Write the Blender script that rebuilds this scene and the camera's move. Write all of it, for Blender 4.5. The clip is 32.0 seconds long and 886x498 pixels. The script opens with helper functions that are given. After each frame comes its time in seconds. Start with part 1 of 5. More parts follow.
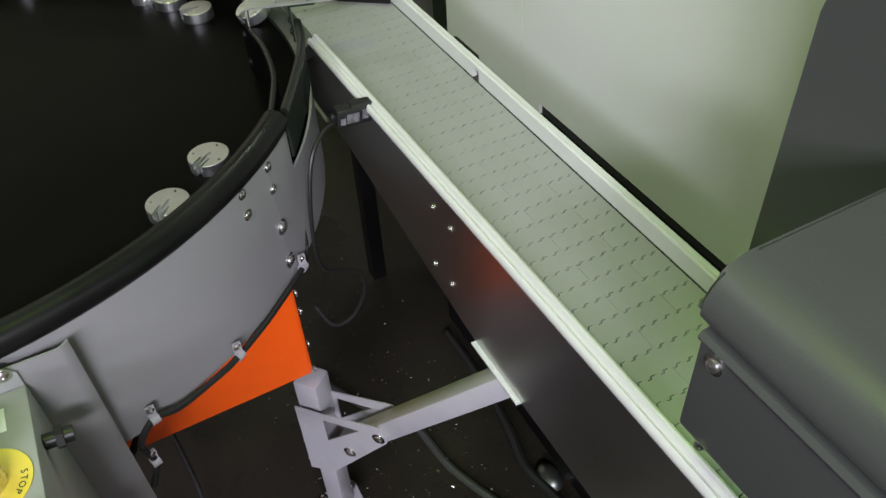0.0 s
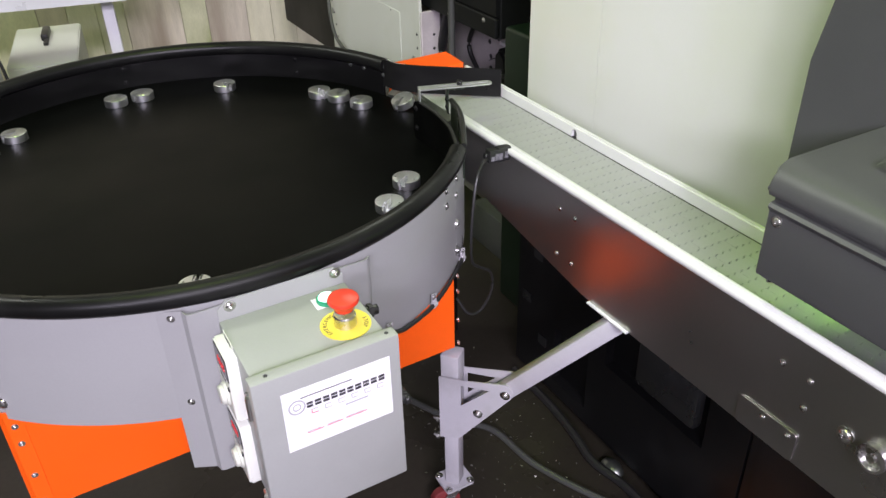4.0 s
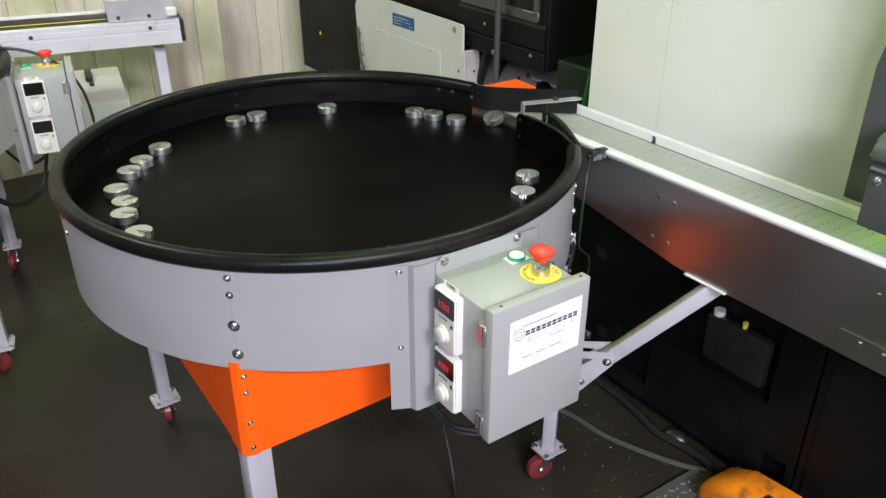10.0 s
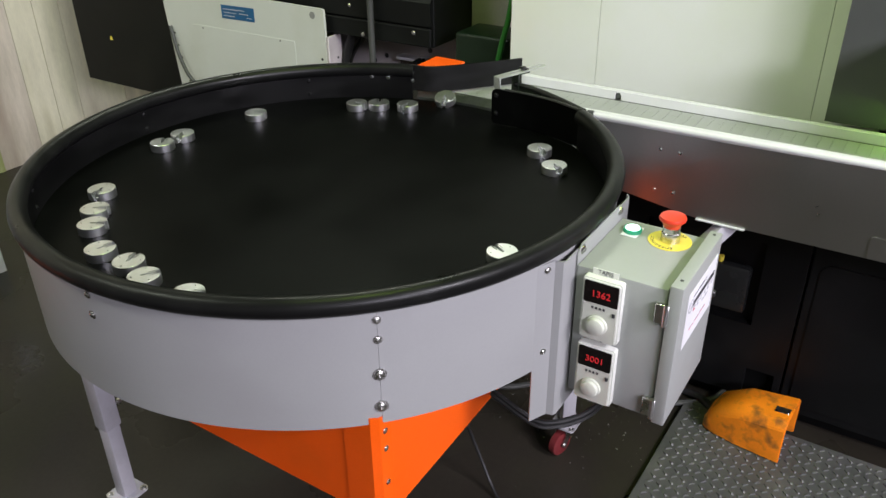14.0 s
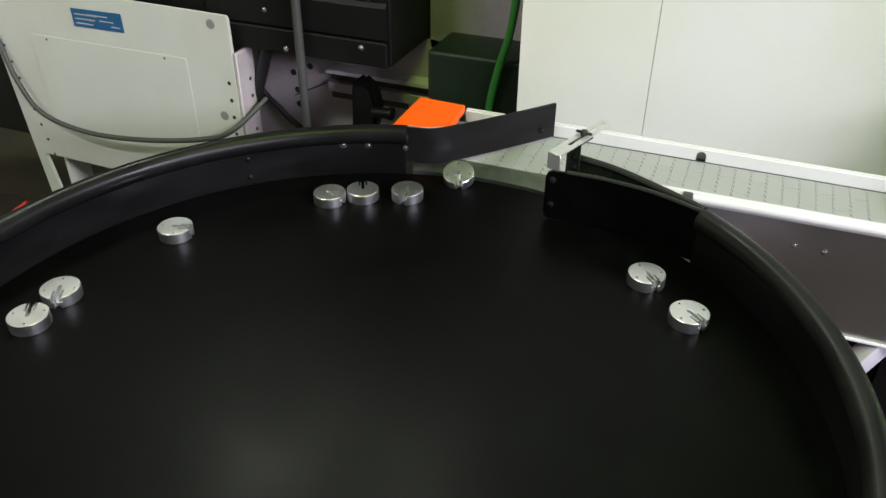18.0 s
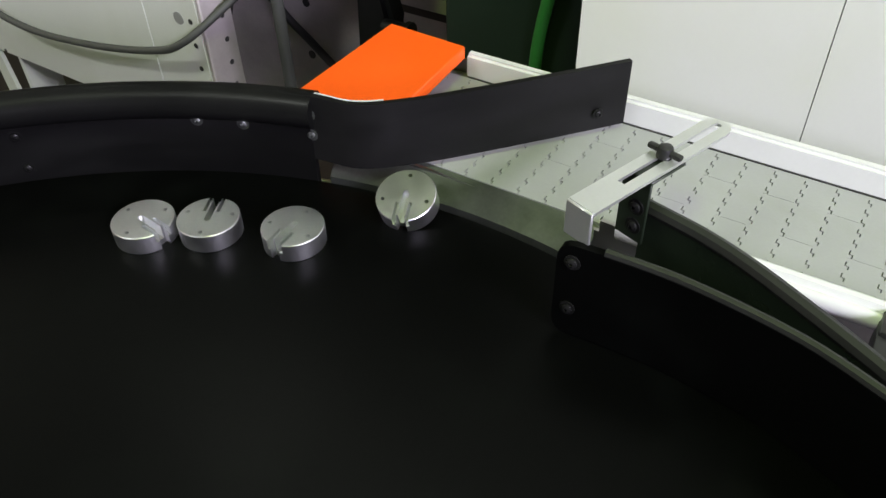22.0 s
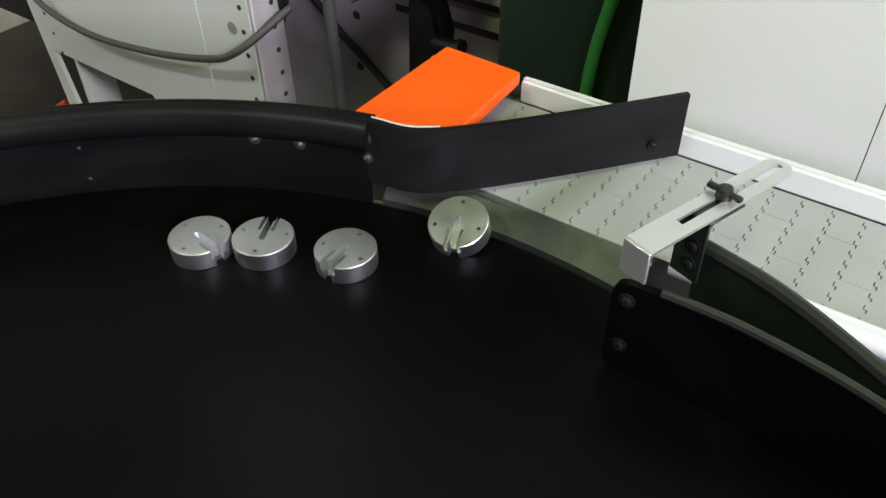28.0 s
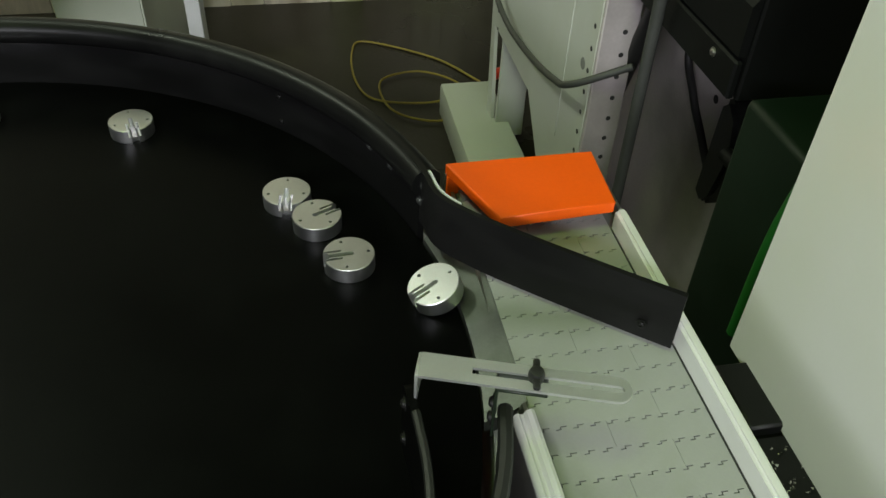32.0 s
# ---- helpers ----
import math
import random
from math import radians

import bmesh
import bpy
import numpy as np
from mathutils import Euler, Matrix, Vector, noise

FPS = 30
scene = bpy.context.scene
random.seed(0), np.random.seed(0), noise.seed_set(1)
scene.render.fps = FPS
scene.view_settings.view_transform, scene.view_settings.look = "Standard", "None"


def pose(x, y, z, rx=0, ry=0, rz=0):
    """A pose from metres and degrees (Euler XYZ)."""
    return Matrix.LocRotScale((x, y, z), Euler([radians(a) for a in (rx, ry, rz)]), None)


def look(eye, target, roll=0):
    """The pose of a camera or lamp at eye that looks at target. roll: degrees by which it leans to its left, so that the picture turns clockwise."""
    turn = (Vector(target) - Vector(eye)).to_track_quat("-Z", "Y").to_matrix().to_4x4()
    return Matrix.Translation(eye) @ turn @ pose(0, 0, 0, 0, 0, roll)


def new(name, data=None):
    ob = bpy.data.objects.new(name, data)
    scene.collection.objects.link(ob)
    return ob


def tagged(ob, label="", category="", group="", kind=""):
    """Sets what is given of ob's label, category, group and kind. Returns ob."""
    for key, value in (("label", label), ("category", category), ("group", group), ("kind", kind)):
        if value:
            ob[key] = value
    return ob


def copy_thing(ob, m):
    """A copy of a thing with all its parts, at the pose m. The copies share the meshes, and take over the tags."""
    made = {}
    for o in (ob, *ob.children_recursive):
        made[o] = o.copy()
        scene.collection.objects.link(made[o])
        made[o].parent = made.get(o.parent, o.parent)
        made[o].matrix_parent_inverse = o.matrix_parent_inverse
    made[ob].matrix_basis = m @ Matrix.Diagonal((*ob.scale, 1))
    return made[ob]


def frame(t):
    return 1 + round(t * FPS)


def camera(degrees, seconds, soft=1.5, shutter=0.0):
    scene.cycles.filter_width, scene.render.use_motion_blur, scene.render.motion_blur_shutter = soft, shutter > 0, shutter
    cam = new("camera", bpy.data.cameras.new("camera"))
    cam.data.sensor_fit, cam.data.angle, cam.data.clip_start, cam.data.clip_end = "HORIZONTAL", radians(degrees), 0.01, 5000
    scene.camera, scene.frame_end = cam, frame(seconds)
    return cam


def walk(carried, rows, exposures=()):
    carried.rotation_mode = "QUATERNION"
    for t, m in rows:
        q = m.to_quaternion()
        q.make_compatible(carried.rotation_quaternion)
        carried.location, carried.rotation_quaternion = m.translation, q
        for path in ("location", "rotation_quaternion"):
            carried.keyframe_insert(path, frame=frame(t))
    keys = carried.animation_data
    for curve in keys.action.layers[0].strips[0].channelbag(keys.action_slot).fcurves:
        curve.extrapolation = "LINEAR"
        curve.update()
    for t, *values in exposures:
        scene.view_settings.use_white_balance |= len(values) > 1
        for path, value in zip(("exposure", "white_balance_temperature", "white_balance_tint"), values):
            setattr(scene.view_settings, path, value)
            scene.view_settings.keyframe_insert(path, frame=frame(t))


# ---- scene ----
cam = camera(57.88, 32.0)
PATH = [
    (0, (0.0280, -0.0247, 1.6780), (0.5897, 1.1554, 0.4404), -3.52),
    (0.5, (-0.0241, -0.1301, 1.7007), (0.5318, 1.1015, 0.5115), -2.75),
    (1, (-0.0836, -0.1822, 1.7193), (0.4597, 1.0881, 0.5655), -2.63),
    (1.5, (-0.2140, -0.1862, 1.7361), (0.4639, 1.0643, 0.6331), -1.11),
    (2, (-0.3479, -0.2064, 1.7594), (0.4429, 1.0079, 0.6916), -1.14),
    (2.5, (-0.4156, -0.2316, 1.7852), (0.4401, 0.9644, 0.7473), -1.19),
    (3, (-0.4562, -0.2982, 1.7901), (0.3916, 0.9488, 0.8072), -1.26),
    (3.5, (-0.5043, -0.3872, 1.7852), (0.2971, 0.9140, 0.8342), -0.58),
    (4, (-0.5648, -0.4322, 1.7827), (0.1728, 0.9037, 0.8282), -1.39),
    (4.5, (-0.6385, -0.4171, 1.7863), (0.0989, 0.9215, 0.8354), -1.58),
    (6.5, (-0.9079, -0.3456, 1.7707), (-0.0777, 0.9713, 0.8670), -1.50),
    (7, (-0.9134, -0.3915, 1.7739), (-0.0950, 0.9261, 0.8606), -1.68),
    (7.5, (-0.9127, -0.4897, 1.7920), (-0.1091, 0.8431, 0.8877), -1.28),
    (8, (-0.9273, -0.5459, 1.7945), (-0.1453, 0.8054, 0.8987), -1.52),
    (8.5, (-0.9627, -0.5568, 1.7951), (-0.1801, 0.8060, 0.9174), -1.56),
    (9, (-1.0179, -0.5491, 1.7958), (-0.2133, 0.8200, 0.9484), -1.20),
    (9.5, (-1.0826, -0.5305, 1.7942), (-0.2226, 0.8093, 0.9544), -1.15),
    (10, (-1.1599, -0.4820, 1.7878), (-0.2564, 0.8266, 0.9444), 0.09),
    (10.5, (-1.2454, -0.4317, 1.7764), (-0.3142, 0.8576, 0.9334), 0.07),
    (11, (-1.2931, -0.3618, 1.7638), (-0.2688, 0.8362, 0.8947), 1.49),
    (11.5, (-1.3171, -0.2304, 1.7552), (-0.2068, 0.8772, 0.8717), 0.85),
    (12, (-1.3530, -0.0974, 1.7640), (-0.2016, 0.9746, 0.8894), 0.70),
    (12.5, (-1.4161, -0.0007, 1.7628), (-0.2107, 1.0208, 0.9005), 1.18),
    (13, (-1.4952, 0.0800, 1.7601), (-0.2252, 1.0166, 0.8941), 0.41),
    (13.5, (-1.5559, 0.1392, 1.7495), (-0.2475, 1.0115, 0.8736), 0.18),
    (14, (-1.5911, 0.1953, 1.7412), (-0.2677, 1.0424, 0.8632), -0.71),
    (14.5, (-1.5275, 0.2663, 1.7325), (-0.2156, 1.1187, 0.8424), -1.32),
    (15, (-1.4108, 0.3642, 1.7449), (-0.1360, 1.2604, 0.8439), -2.60),
    (15.5, (-1.3087, 0.4123, 1.7458), (-0.0547, 1.3574, 0.8657), -2.46),
    (17.5, (-1.0849, 0.8469, 1.7401), (0.3046, 1.4544, 0.7705), -0.71),
    (18, (-0.9925, 0.9287, 1.7385), (0.4033, 1.4756, 0.7421), 0.34),
    (18.5, (-0.8196, 0.9672, 1.7338), (0.5393, 1.5395, 0.7014), -1.65),
    (19, (-0.7076, 0.9811, 1.7011), (0.6033, 1.6199, 0.6459), -1.97),
    (19.5, (-0.6238, 1.0114, 1.6652), (0.6433, 1.6308, 0.5467), -1.37),
    (20, (-0.5650, 1.0876, 1.6355), (0.7429, 1.5645, 0.4945), 0.61),
    (20.5, (-0.5079, 1.1277, 1.5992), (0.8316, 1.5932, 0.4906), -0.80),
    (21, (-0.3934, 1.0933, 1.5598), (0.9062, 1.6188, 0.4306), -1.74),
    (21.5, (-0.2245, 1.0395, 1.4995), (0.9535, 1.7395, 0.3323), -1.21),
    (22, (-0.1691, 1.0426, 1.4682), (0.9577, 1.7794, 0.2735), -1.44),
    (22.5, (-0.1532, 1.0481, 1.4632), (0.9356, 1.8165, 0.2533), -1.68),
    (23, (-0.1576, 1.0539, 1.4657), (0.9211, 1.8334, 0.2538), -1.67),
    (23.5, (-0.1640, 1.0568, 1.4729), (0.9172, 1.8325, 0.2608), -1.44),
    (24, (-0.1672, 1.0600, 1.4797), (0.9222, 1.8363, 0.2754), -1.11),
    (24.5, (-0.1640, 1.0585, 1.4820), (0.9308, 1.8405, 0.2861), -1.33),
    (25, (-0.1636, 1.0601, 1.4829), (0.9358, 1.8383, 0.2888), -1.08),
    (25.5, (-0.1650, 1.0609, 1.4843), (0.9399, 1.8329, 0.2913), -0.83),
    (27.5, (-0.1627, 1.0650, 1.4794), (0.9319, 1.8586, 0.2910), -1.32),
    (28, (-0.1697, 1.0635, 1.4855), (0.9244, 1.8663, 0.3029), -1.19),
    (28.5, (-0.2207, 0.9754, 1.5287), (0.8566, 1.8930, 0.4163), -2.52),
    (29, (-0.3324, 0.7750, 1.5550), (0.7087, 1.8100, 0.5135), -3.87),
    (29.5, (-0.3478, 0.6065, 1.6058), (0.6238, 1.6929, 0.5494), -3.99),
    (30, (-0.2017, 0.4469, 1.6297), (0.5679, 1.7037, 0.5962), 0.75),
    (30.5, (-0.0936, 0.4019, 1.6420), (0.5307, 1.7297, 0.5993), -2.10),
    (31, (0.0646, 0.5370, 1.6212), (0.6581, 1.8401, 0.5305), -0.72),
    (31.5, (0.1368, 0.6523, 1.6120), (0.6706, 1.9488, 0.4831), 3.20),
    (32, (0.2076, 0.7711, 1.6054), (0.5009, 2.0995, 0.4267), 2.99),
]
EXPOSURE = [(0, -0.53, 6400, 4), (1, -0.35, 6400, 8), (2, -0.12, 6380, 13), (4, -0.03, 6380, 13), (9, -0.03, 6380, 8), (13, -0.1, 6460, 6), (15, -0.1, 6480, 6), (18, 0.04, 6380, 11), (24, 0.02, 6180, 15), (28, 0.02, 6180, 15), (30, -0.16, 6500, 12), (31, -0.34, 6400, 10), (32, -0.64, 6700, -6)]
walk(cam, [(t, look(eye, target, roll)) for t, eye, target, roll in PATH], EXPOSURE)

# ---- light ----
world = bpy.data.worlds.new("hall")
scene.world = world
world.use_nodes = True
world.node_tree.nodes["Background"].inputs[0].default_value = (0.70, 0.94, 0.48, 1)
world.node_tree.nodes["Background"].inputs[1].default_value = 0.05


def lamp(name, eye, target, size, size_y, power, colour):
    data = bpy.data.lights.new(name, "AREA")
    data.shape, data.size, data.size_y = "RECTANGLE", size, size_y
    data.energy, data.color = power, colour
    ob = new(name, data)
    ob.matrix_world = look(eye, target)
    return ob


# hall tubes: a cool white row beside the aisle, greener tubes above the machines
lamp("ceiling_tube_aisle", (-4.1, -5.1, 3.95), (0.3, 0.8, 1.0), 3.0, 0.8, 420, (1.0, 0.93, 1.12))
lamp("ceiling_tube_front", (-1.2, -3.9, 4.2), (0.2, 0.8, 0.9), 1.6, 0.5, 330, (1.0, 0.94, 1.06))
lamp("ceiling_tube_table", (-0.60, 0.60, 4.45), (0.1, 0.95, 0.9), 0.30, 1.2, 46, (0.64, 1.0, 0.16))
# added to brighten the rear boards and panel, no tube known there
lamp("ceiling_tube_rear", (-2.6, 3.7, 4.9), (-0.1, 3.8, 0.4), 1.8, 0.35, 115, (0.96, 1.0, 0.86))
lamp("ceiling_tube_machine", (2.4, 3.2, 4.9), (1.6, 2.6, 0.4), 1.8, 0.5, 120, (0.96, 1.0, 0.84))
# added green fill inside the chute mouth, tinting belt and wall; no known source
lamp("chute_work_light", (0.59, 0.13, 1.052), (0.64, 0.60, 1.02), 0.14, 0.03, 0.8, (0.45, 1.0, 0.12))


# ---- materials ----
def material(name, colour, rough=0.5, metal=0.0, vary=0.12, scale=6.0, grain=120.0, bump=0.05, rough_vary=0.1,
             stain=None, stain_amount=0.0, stain_scale=2.5, random_tone=0.0, coat=0.0, stretch=(1, 1, 1), spec=0.5):
    m = bpy.data.materials.new(name)
    m.use_nodes = True
    nt = m.node_tree
    b = nt.nodes["Principled BSDF"]
    b.inputs["Metallic"].default_value = metal
    b.inputs["Specular IOR Level"].default_value = spec
    b.inputs["Coat Weight"].default_value = coat
    b.inputs["Coat Roughness"].default_value = 0.15
    tc = nt.nodes.new("ShaderNodeTexCoord")
    mp = nt.nodes.new("ShaderNodeMapping")
    mp.inputs["Scale"].default_value = stretch
    nt.links.new(tc.outputs["Object"], mp.inputs[0])
    big = nt.nodes.new("ShaderNodeTexNoise")
    big.inputs["Scale"].default_value, big.inputs["Detail"].default_value = scale, 5
    fine = nt.nodes.new("ShaderNodeTexNoise")
    fine.inputs["Scale"].default_value, fine.inputs["Detail"].default_value = grain, 3
    for n in (big, fine):
        nt.links.new(mp.outputs[0], n.inputs["Vector"])
    mix = nt.nodes.new("ShaderNodeMath")
    mix.operation = "MULTIPLY_ADD"
    mix.inputs[1].default_value = 0.7
    nt.links.new(big.outputs[0], mix.inputs[0])
    sc = nt.nodes.new("ShaderNodeMath")
    sc.operation = "MULTIPLY"
    sc.inputs[1].default_value = 0.3
    nt.links.new(fine.outputs[0], sc.inputs[0])
    nt.links.new(sc.outputs[0], mix.inputs[2])
    ramp = nt.nodes.new("ShaderNodeMapRange")
    ramp.inputs[1].default_value, ramp.inputs[2].default_value = 0.3, 0.7
    ramp.inputs[3].default_value, ramp.inputs[4].default_value = 1 - vary, 1 + vary
    nt.links.new(mix.outputs[0], ramp.inputs[0])
    tint = nt.nodes.new("ShaderNodeVectorMath")
    tint.operation = "SCALE"
    tint.inputs[0].default_value = colour
    last = ramp.outputs[0]
    if random_tone:
        info = nt.nodes.new("ShaderNodeObjectInfo")
        rr = nt.nodes.new("ShaderNodeMapRange")
        rr.inputs[3].default_value, rr.inputs[4].default_value = 1 - random_tone, 1 + random_tone
        nt.links.new(info.outputs["Random"], rr.inputs[0])
        mm = nt.nodes.new("ShaderNodeMath")
        mm.operation = "MULTIPLY"
        nt.links.new(last, mm.inputs[0])
        nt.links.new(rr.outputs[0], mm.inputs[1])
        last = mm.outputs[0]
    nt.links.new(last, tint.inputs["Scale"])
    col = tint.outputs[0]
    if stain:
        sn = nt.nodes.new("ShaderNodeTexNoise")
        sn.inputs["Scale"].default_value, sn.inputs["Detail"].default_value = stain_scale, 8
        nt.links.new(mp.outputs[0], sn.inputs["Vector"])
        sr = nt.nodes.new("ShaderNodeMapRange")
        sr.inputs[1].default_value, sr.inputs[2].default_value = 0.5, 0.72
        sr.inputs[4].default_value = stain_amount
        nt.links.new(sn.outputs[0], sr.inputs[0])
        mx = nt.nodes.new("ShaderNodeMix")
        mx.data_type = "RGBA"
        nt.links.new(sr.outputs[0], mx.inputs["Factor"])
        nt.links.new(col, mx.inputs["A"])
        mx.inputs["B"].default_value = (*stain, 1)
        col = mx.outputs["Result"]
    nt.links.new(col, b.inputs["Base Color"])
    rv = nt.nodes.new("ShaderNodeMapRange")
    rv.inputs[1].default_value, rv.inputs[2].default_value = 0.3, 0.7
    rv.inputs[3].default_value, rv.inputs[4].default_value = max(0.03, rough - rough_vary), min(1, rough + rough_vary)
    nt.links.new(big.outputs[0], rv.inputs[0])
    nt.links.new(rv.outputs[0], b.inputs["Roughness"])
    if bump:
        bp = nt.nodes.new("ShaderNodeBump")
        bp.inputs["Strength"].default_value, bp.inputs["Distance"].default_value = bump, 0.002
        nt.links.new(fine.outputs[0], bp.inputs["Height"])
        nt.links.new(bp.outputs[0], b.inputs["Normal"])
    return m


def glowing(name, colour, strength):
    m = bpy.data.materials.new(name)
    m.use_nodes = True
    b = m.node_tree.nodes["Principled BSDF"]
    b.inputs["Base Color"].default_value = (*colour, 1)
    b.inputs["Emission Color"].default_value = (*colour, 1)
    b.inputs["Emission Strength"].default_value = strength
    return m


def clear(name, colour, rough, transmission=1.0):
    m = bpy.data.materials.new(name)
    m.use_nodes = True
    b = m.node_tree.nodes["Principled BSDF"]
    b.inputs["Base Color"].default_value = (*colour, 1)
    b.inputs["Roughness"].default_value = rough
    b.inputs["Transmission Weight"].default_value = transmission
    b.inputs["IOR"].default_value = 1.45
    return m


DISC = material("black_plastic_disc", (0.0016, 0.0017, 0.0016), 0.38, spec=0.046, vary=0.35, scale=3, grain=300, bump=0.04, stain=(0.003, 0.0034, 0.003), stain_amount=0.5, stain_scale=14)
RUBBER = material("black_rubber", (0.006, 0.006, 0.006), 0.36, spec=0.17, vary=0.3, grain=220, bump=0.06, stain=(0.02, 0.02, 0.019), stain_amount=0.35, stain_scale=9)
LINER = material("black_liner", (0.0042, 0.0042, 0.0043), 0.40, spec=0.14, vary=0.3, grain=200, bump=0.05, stain=(0.009, 0.009, 0.009), stain_amount=0.35, stain_scale=6, stretch=(1, 1, 3))
GATE = material("dark_grey_plastic", (0.0070, 0.0068, 0.0070), 0.48, spec=0.17, vary=0.2, grain=180, stain=(0.022, 0.022, 0.022), stain_amount=0.25, stain_scale=9, stretch=(1, 1, 4))
GREY = material("grey_paint", (0.295, 0.297, 0.299), 0.40, vary=0.05, scale=4, grain=260, bump=0.03, stain=(0.25, 0.245, 0.25), stain_amount=0.35, stain_scale=5)
LEGGREY = material("light_grey_paint", (0.40, 0.39, 0.42), 0.42, vary=0.07, scale=8, grain=240, stain=(0.26, 0.25, 0.25), stain_amount=0.4, stain_scale=14)
BOXGREY = material("enclosure_grey_paint", (0.33, 0.341, 0.328), 0.50, vary=0.05, scale=5, grain=300, bump=0.04, stain=(0.285, 0.298, 0.28), stain_amount=0.4, stain_scale=9)
ORANGE = material("orange_paint", (0.92, 0.108, 0.003), 0.42, vary=0.06, scale=5, grain=240, bump=0.03, stain=(0.70, 0.10, 0.004), stain_amount=0.3, stain_scale=8)
PEDAL = material("worn_orange_paint", (0.90, 0.255, 0.008), 0.5, vary=0.16, scale=16, grain=200, bump=0.2, stain=(0.12, 0.055, 0.02), stain_amount=0.9, stain_scale=22)
STEEL = material("dull_stainless", (0.43, 0.42, 0.41), 0.31, 0.97, vary=0.04, scale=3, grain=120, bump=0.0, rough_vary=0.05, stain=(0.31, 0.305, 0.29), stain_amount=0.35, stain_scale=3)
ZINC = material("zinc_plated", (0.62, 0.61, 0.60), 0.28, 1.0, vary=0.12, scale=30, grain=200)
BRIGHT = material("machined_aluminium", (0.79, 0.79, 0.805), 0.34, 1.0, vary=0.05, scale=30, grain=420, bump=0.006, rough_vary=0.05)
DARKHOLE = material("dark_bore", (0.02, 0.02, 0.02), 0.6)
ALU = material("white_aluminium", (0.72, 0.72, 0.75), 0.35, 0.2, vary=0.06, scale=10, grain=200, stain=(0.5, 0.5, 0.5), stain_amount=0.3)
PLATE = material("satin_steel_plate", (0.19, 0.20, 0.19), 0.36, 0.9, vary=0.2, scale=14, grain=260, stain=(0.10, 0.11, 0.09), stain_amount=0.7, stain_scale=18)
RAIL = material("white_plastic_rail", (0.64, 0.64, 0.64), 0.38, vary=0.04, scale=10, grain=200, bump=0.03, stain=(0.62, 0.62, 0.58), stain_amount=0.3, stain_scale=18)
BELT = material("pale_grey_belt", (0.315, 0.32, 0.315), 0.45, vary=0.05, scale=20, grain=300, bump=0.05, random_tone=0.02, stain=(0.30, 0.31, 0.28), stain_amount=0.4, stain_scale=30)
BELTBASE = material("belt_underside", (0.135, 0.137, 0.128), 0.7)
# stain: coolant residue, its green also imitating tinted light on the wall
WHITEWALL = material("white_machine_paint", (0.68, 0.69, 0.655), 0.32, vary=0.02, scale=2, grain=200, bump=0.02, stain=(0.59, 0.63, 0.46), stain_amount=0.5, stain_scale=1.8)
CHARCOAL = material("charcoal_machine_paint", (0.068, 0.070, 0.070), 0.36, vary=0.1, scale=5, grain=420, bump=0.12, stain=(0.085, 0.085, 0.08), stain_amount=0.35, stain_scale=4)
BLACKPAINT = material("black_machine_paint", (0.0050, 0.0051, 0.0054), 0.42, spec=0.24, vary=0.2, scale=3, grain=320, bump=0.08, stain=(0.016, 0.016, 0.016), stain_amount=0.5, stain_scale=4)
REARBLACK = material("satin_black_paint", (0.0045, 0.0050, 0.0047), 0.46, spec=0.2, vary=0.25, scale=3, grain=320, bump=0.08, stain=(0.012, 0.013, 0.011), stain_amount=0.5, stain_scale=4)
GREENBLACK = material("dark_green_sheet", (0.005, 0.013, 0.006), 0.45, spec=0.3, vary=0.2, scale=4, grain=260)
GREENHOSE = material("green_hose", (0.02, 0.14, 0.02), 0.4)
PANELWHITE = material("pale_grey_panel", (0.52, 0.54, 0.49), 0.45, vary=0.05, scale=3, grain=200, stain=(0.40, 0.41, 0.33), stain_amount=0.5, stain_scale=3)
MAUVE = material("dull_machine_bed", (0.42, 0.38, 0.385), 0.5, vary=0.12, scale=6, stain=(0.20, 0.18, 0.17), stain_amount=0.55, stain_scale=4)
WOOD = material("weathered_board", (0.66, 0.62, 0.48), 0.75, vary=0.16, scale=5, grain=60, bump=0.4, random_tone=0.08, stretch=(3, 3, 0.5), stain=(0.40, 0.35, 0.20), stain_amount=0.9, stain_scale=1.6)
MOSSWOOD = material("mossy_board", (0.62, 0.60, 0.43), 0.75, vary=0.16, scale=5, grain=60, bump=0.4, random_tone=0.10, stretch=(2, 2, 0.9), stain=(0.24, 0.27, 0.08), stain_amount=0.95, stain_scale=1.3)
PINKWOOD = material("greyed_board", (0.62, 0.55, 0.46), 0.75, vary=0.2, scale=6, grain=60, bump=0.4, random_tone=0.10, stretch=(3, 3, 0.4), stain=(0.26, 0.20, 0.15), stain_amount=0.8, stain_scale=1.8)
FLOOR = material("dark_oily_concrete", (0.0240, 0.0205, 0.0160), 0.34, spec=0.25, vary=0.35, scale=1.6, grain=60, bump=0.12, rough_vary=0.2, stain=(0.040, 0.041, 0.022), stain_amount=0.85, stain_scale=1.0)
MAT = material("grey_rubber_mat", (0.085, 0.085, 0.085), 0.5, vary=0.2, scale=5, grain=150, stain=(0.16, 0.155, 0.14), stain_amount=0.5, stain_scale=6)
CABLE = material("black_cable", (0.014, 0.014, 0.014), 0.45, vary=0.2)
GREYCABLE = material("grey_cable", (0.045, 0.047, 0.043), 0.5, vary=0.2)
YELLOWCABLE = material("yellow_cord", (0.27, 0.20, 0.035), 0.5, vary=0.2)
WHITEPL = material("white_plastic", (0.72, 0.73, 0.68), 0.4, vary=0.03, grain=300)
DIAL = material("ivory_dial", (0.60, 0.61, 0.54), 0.35, vary=0.04)
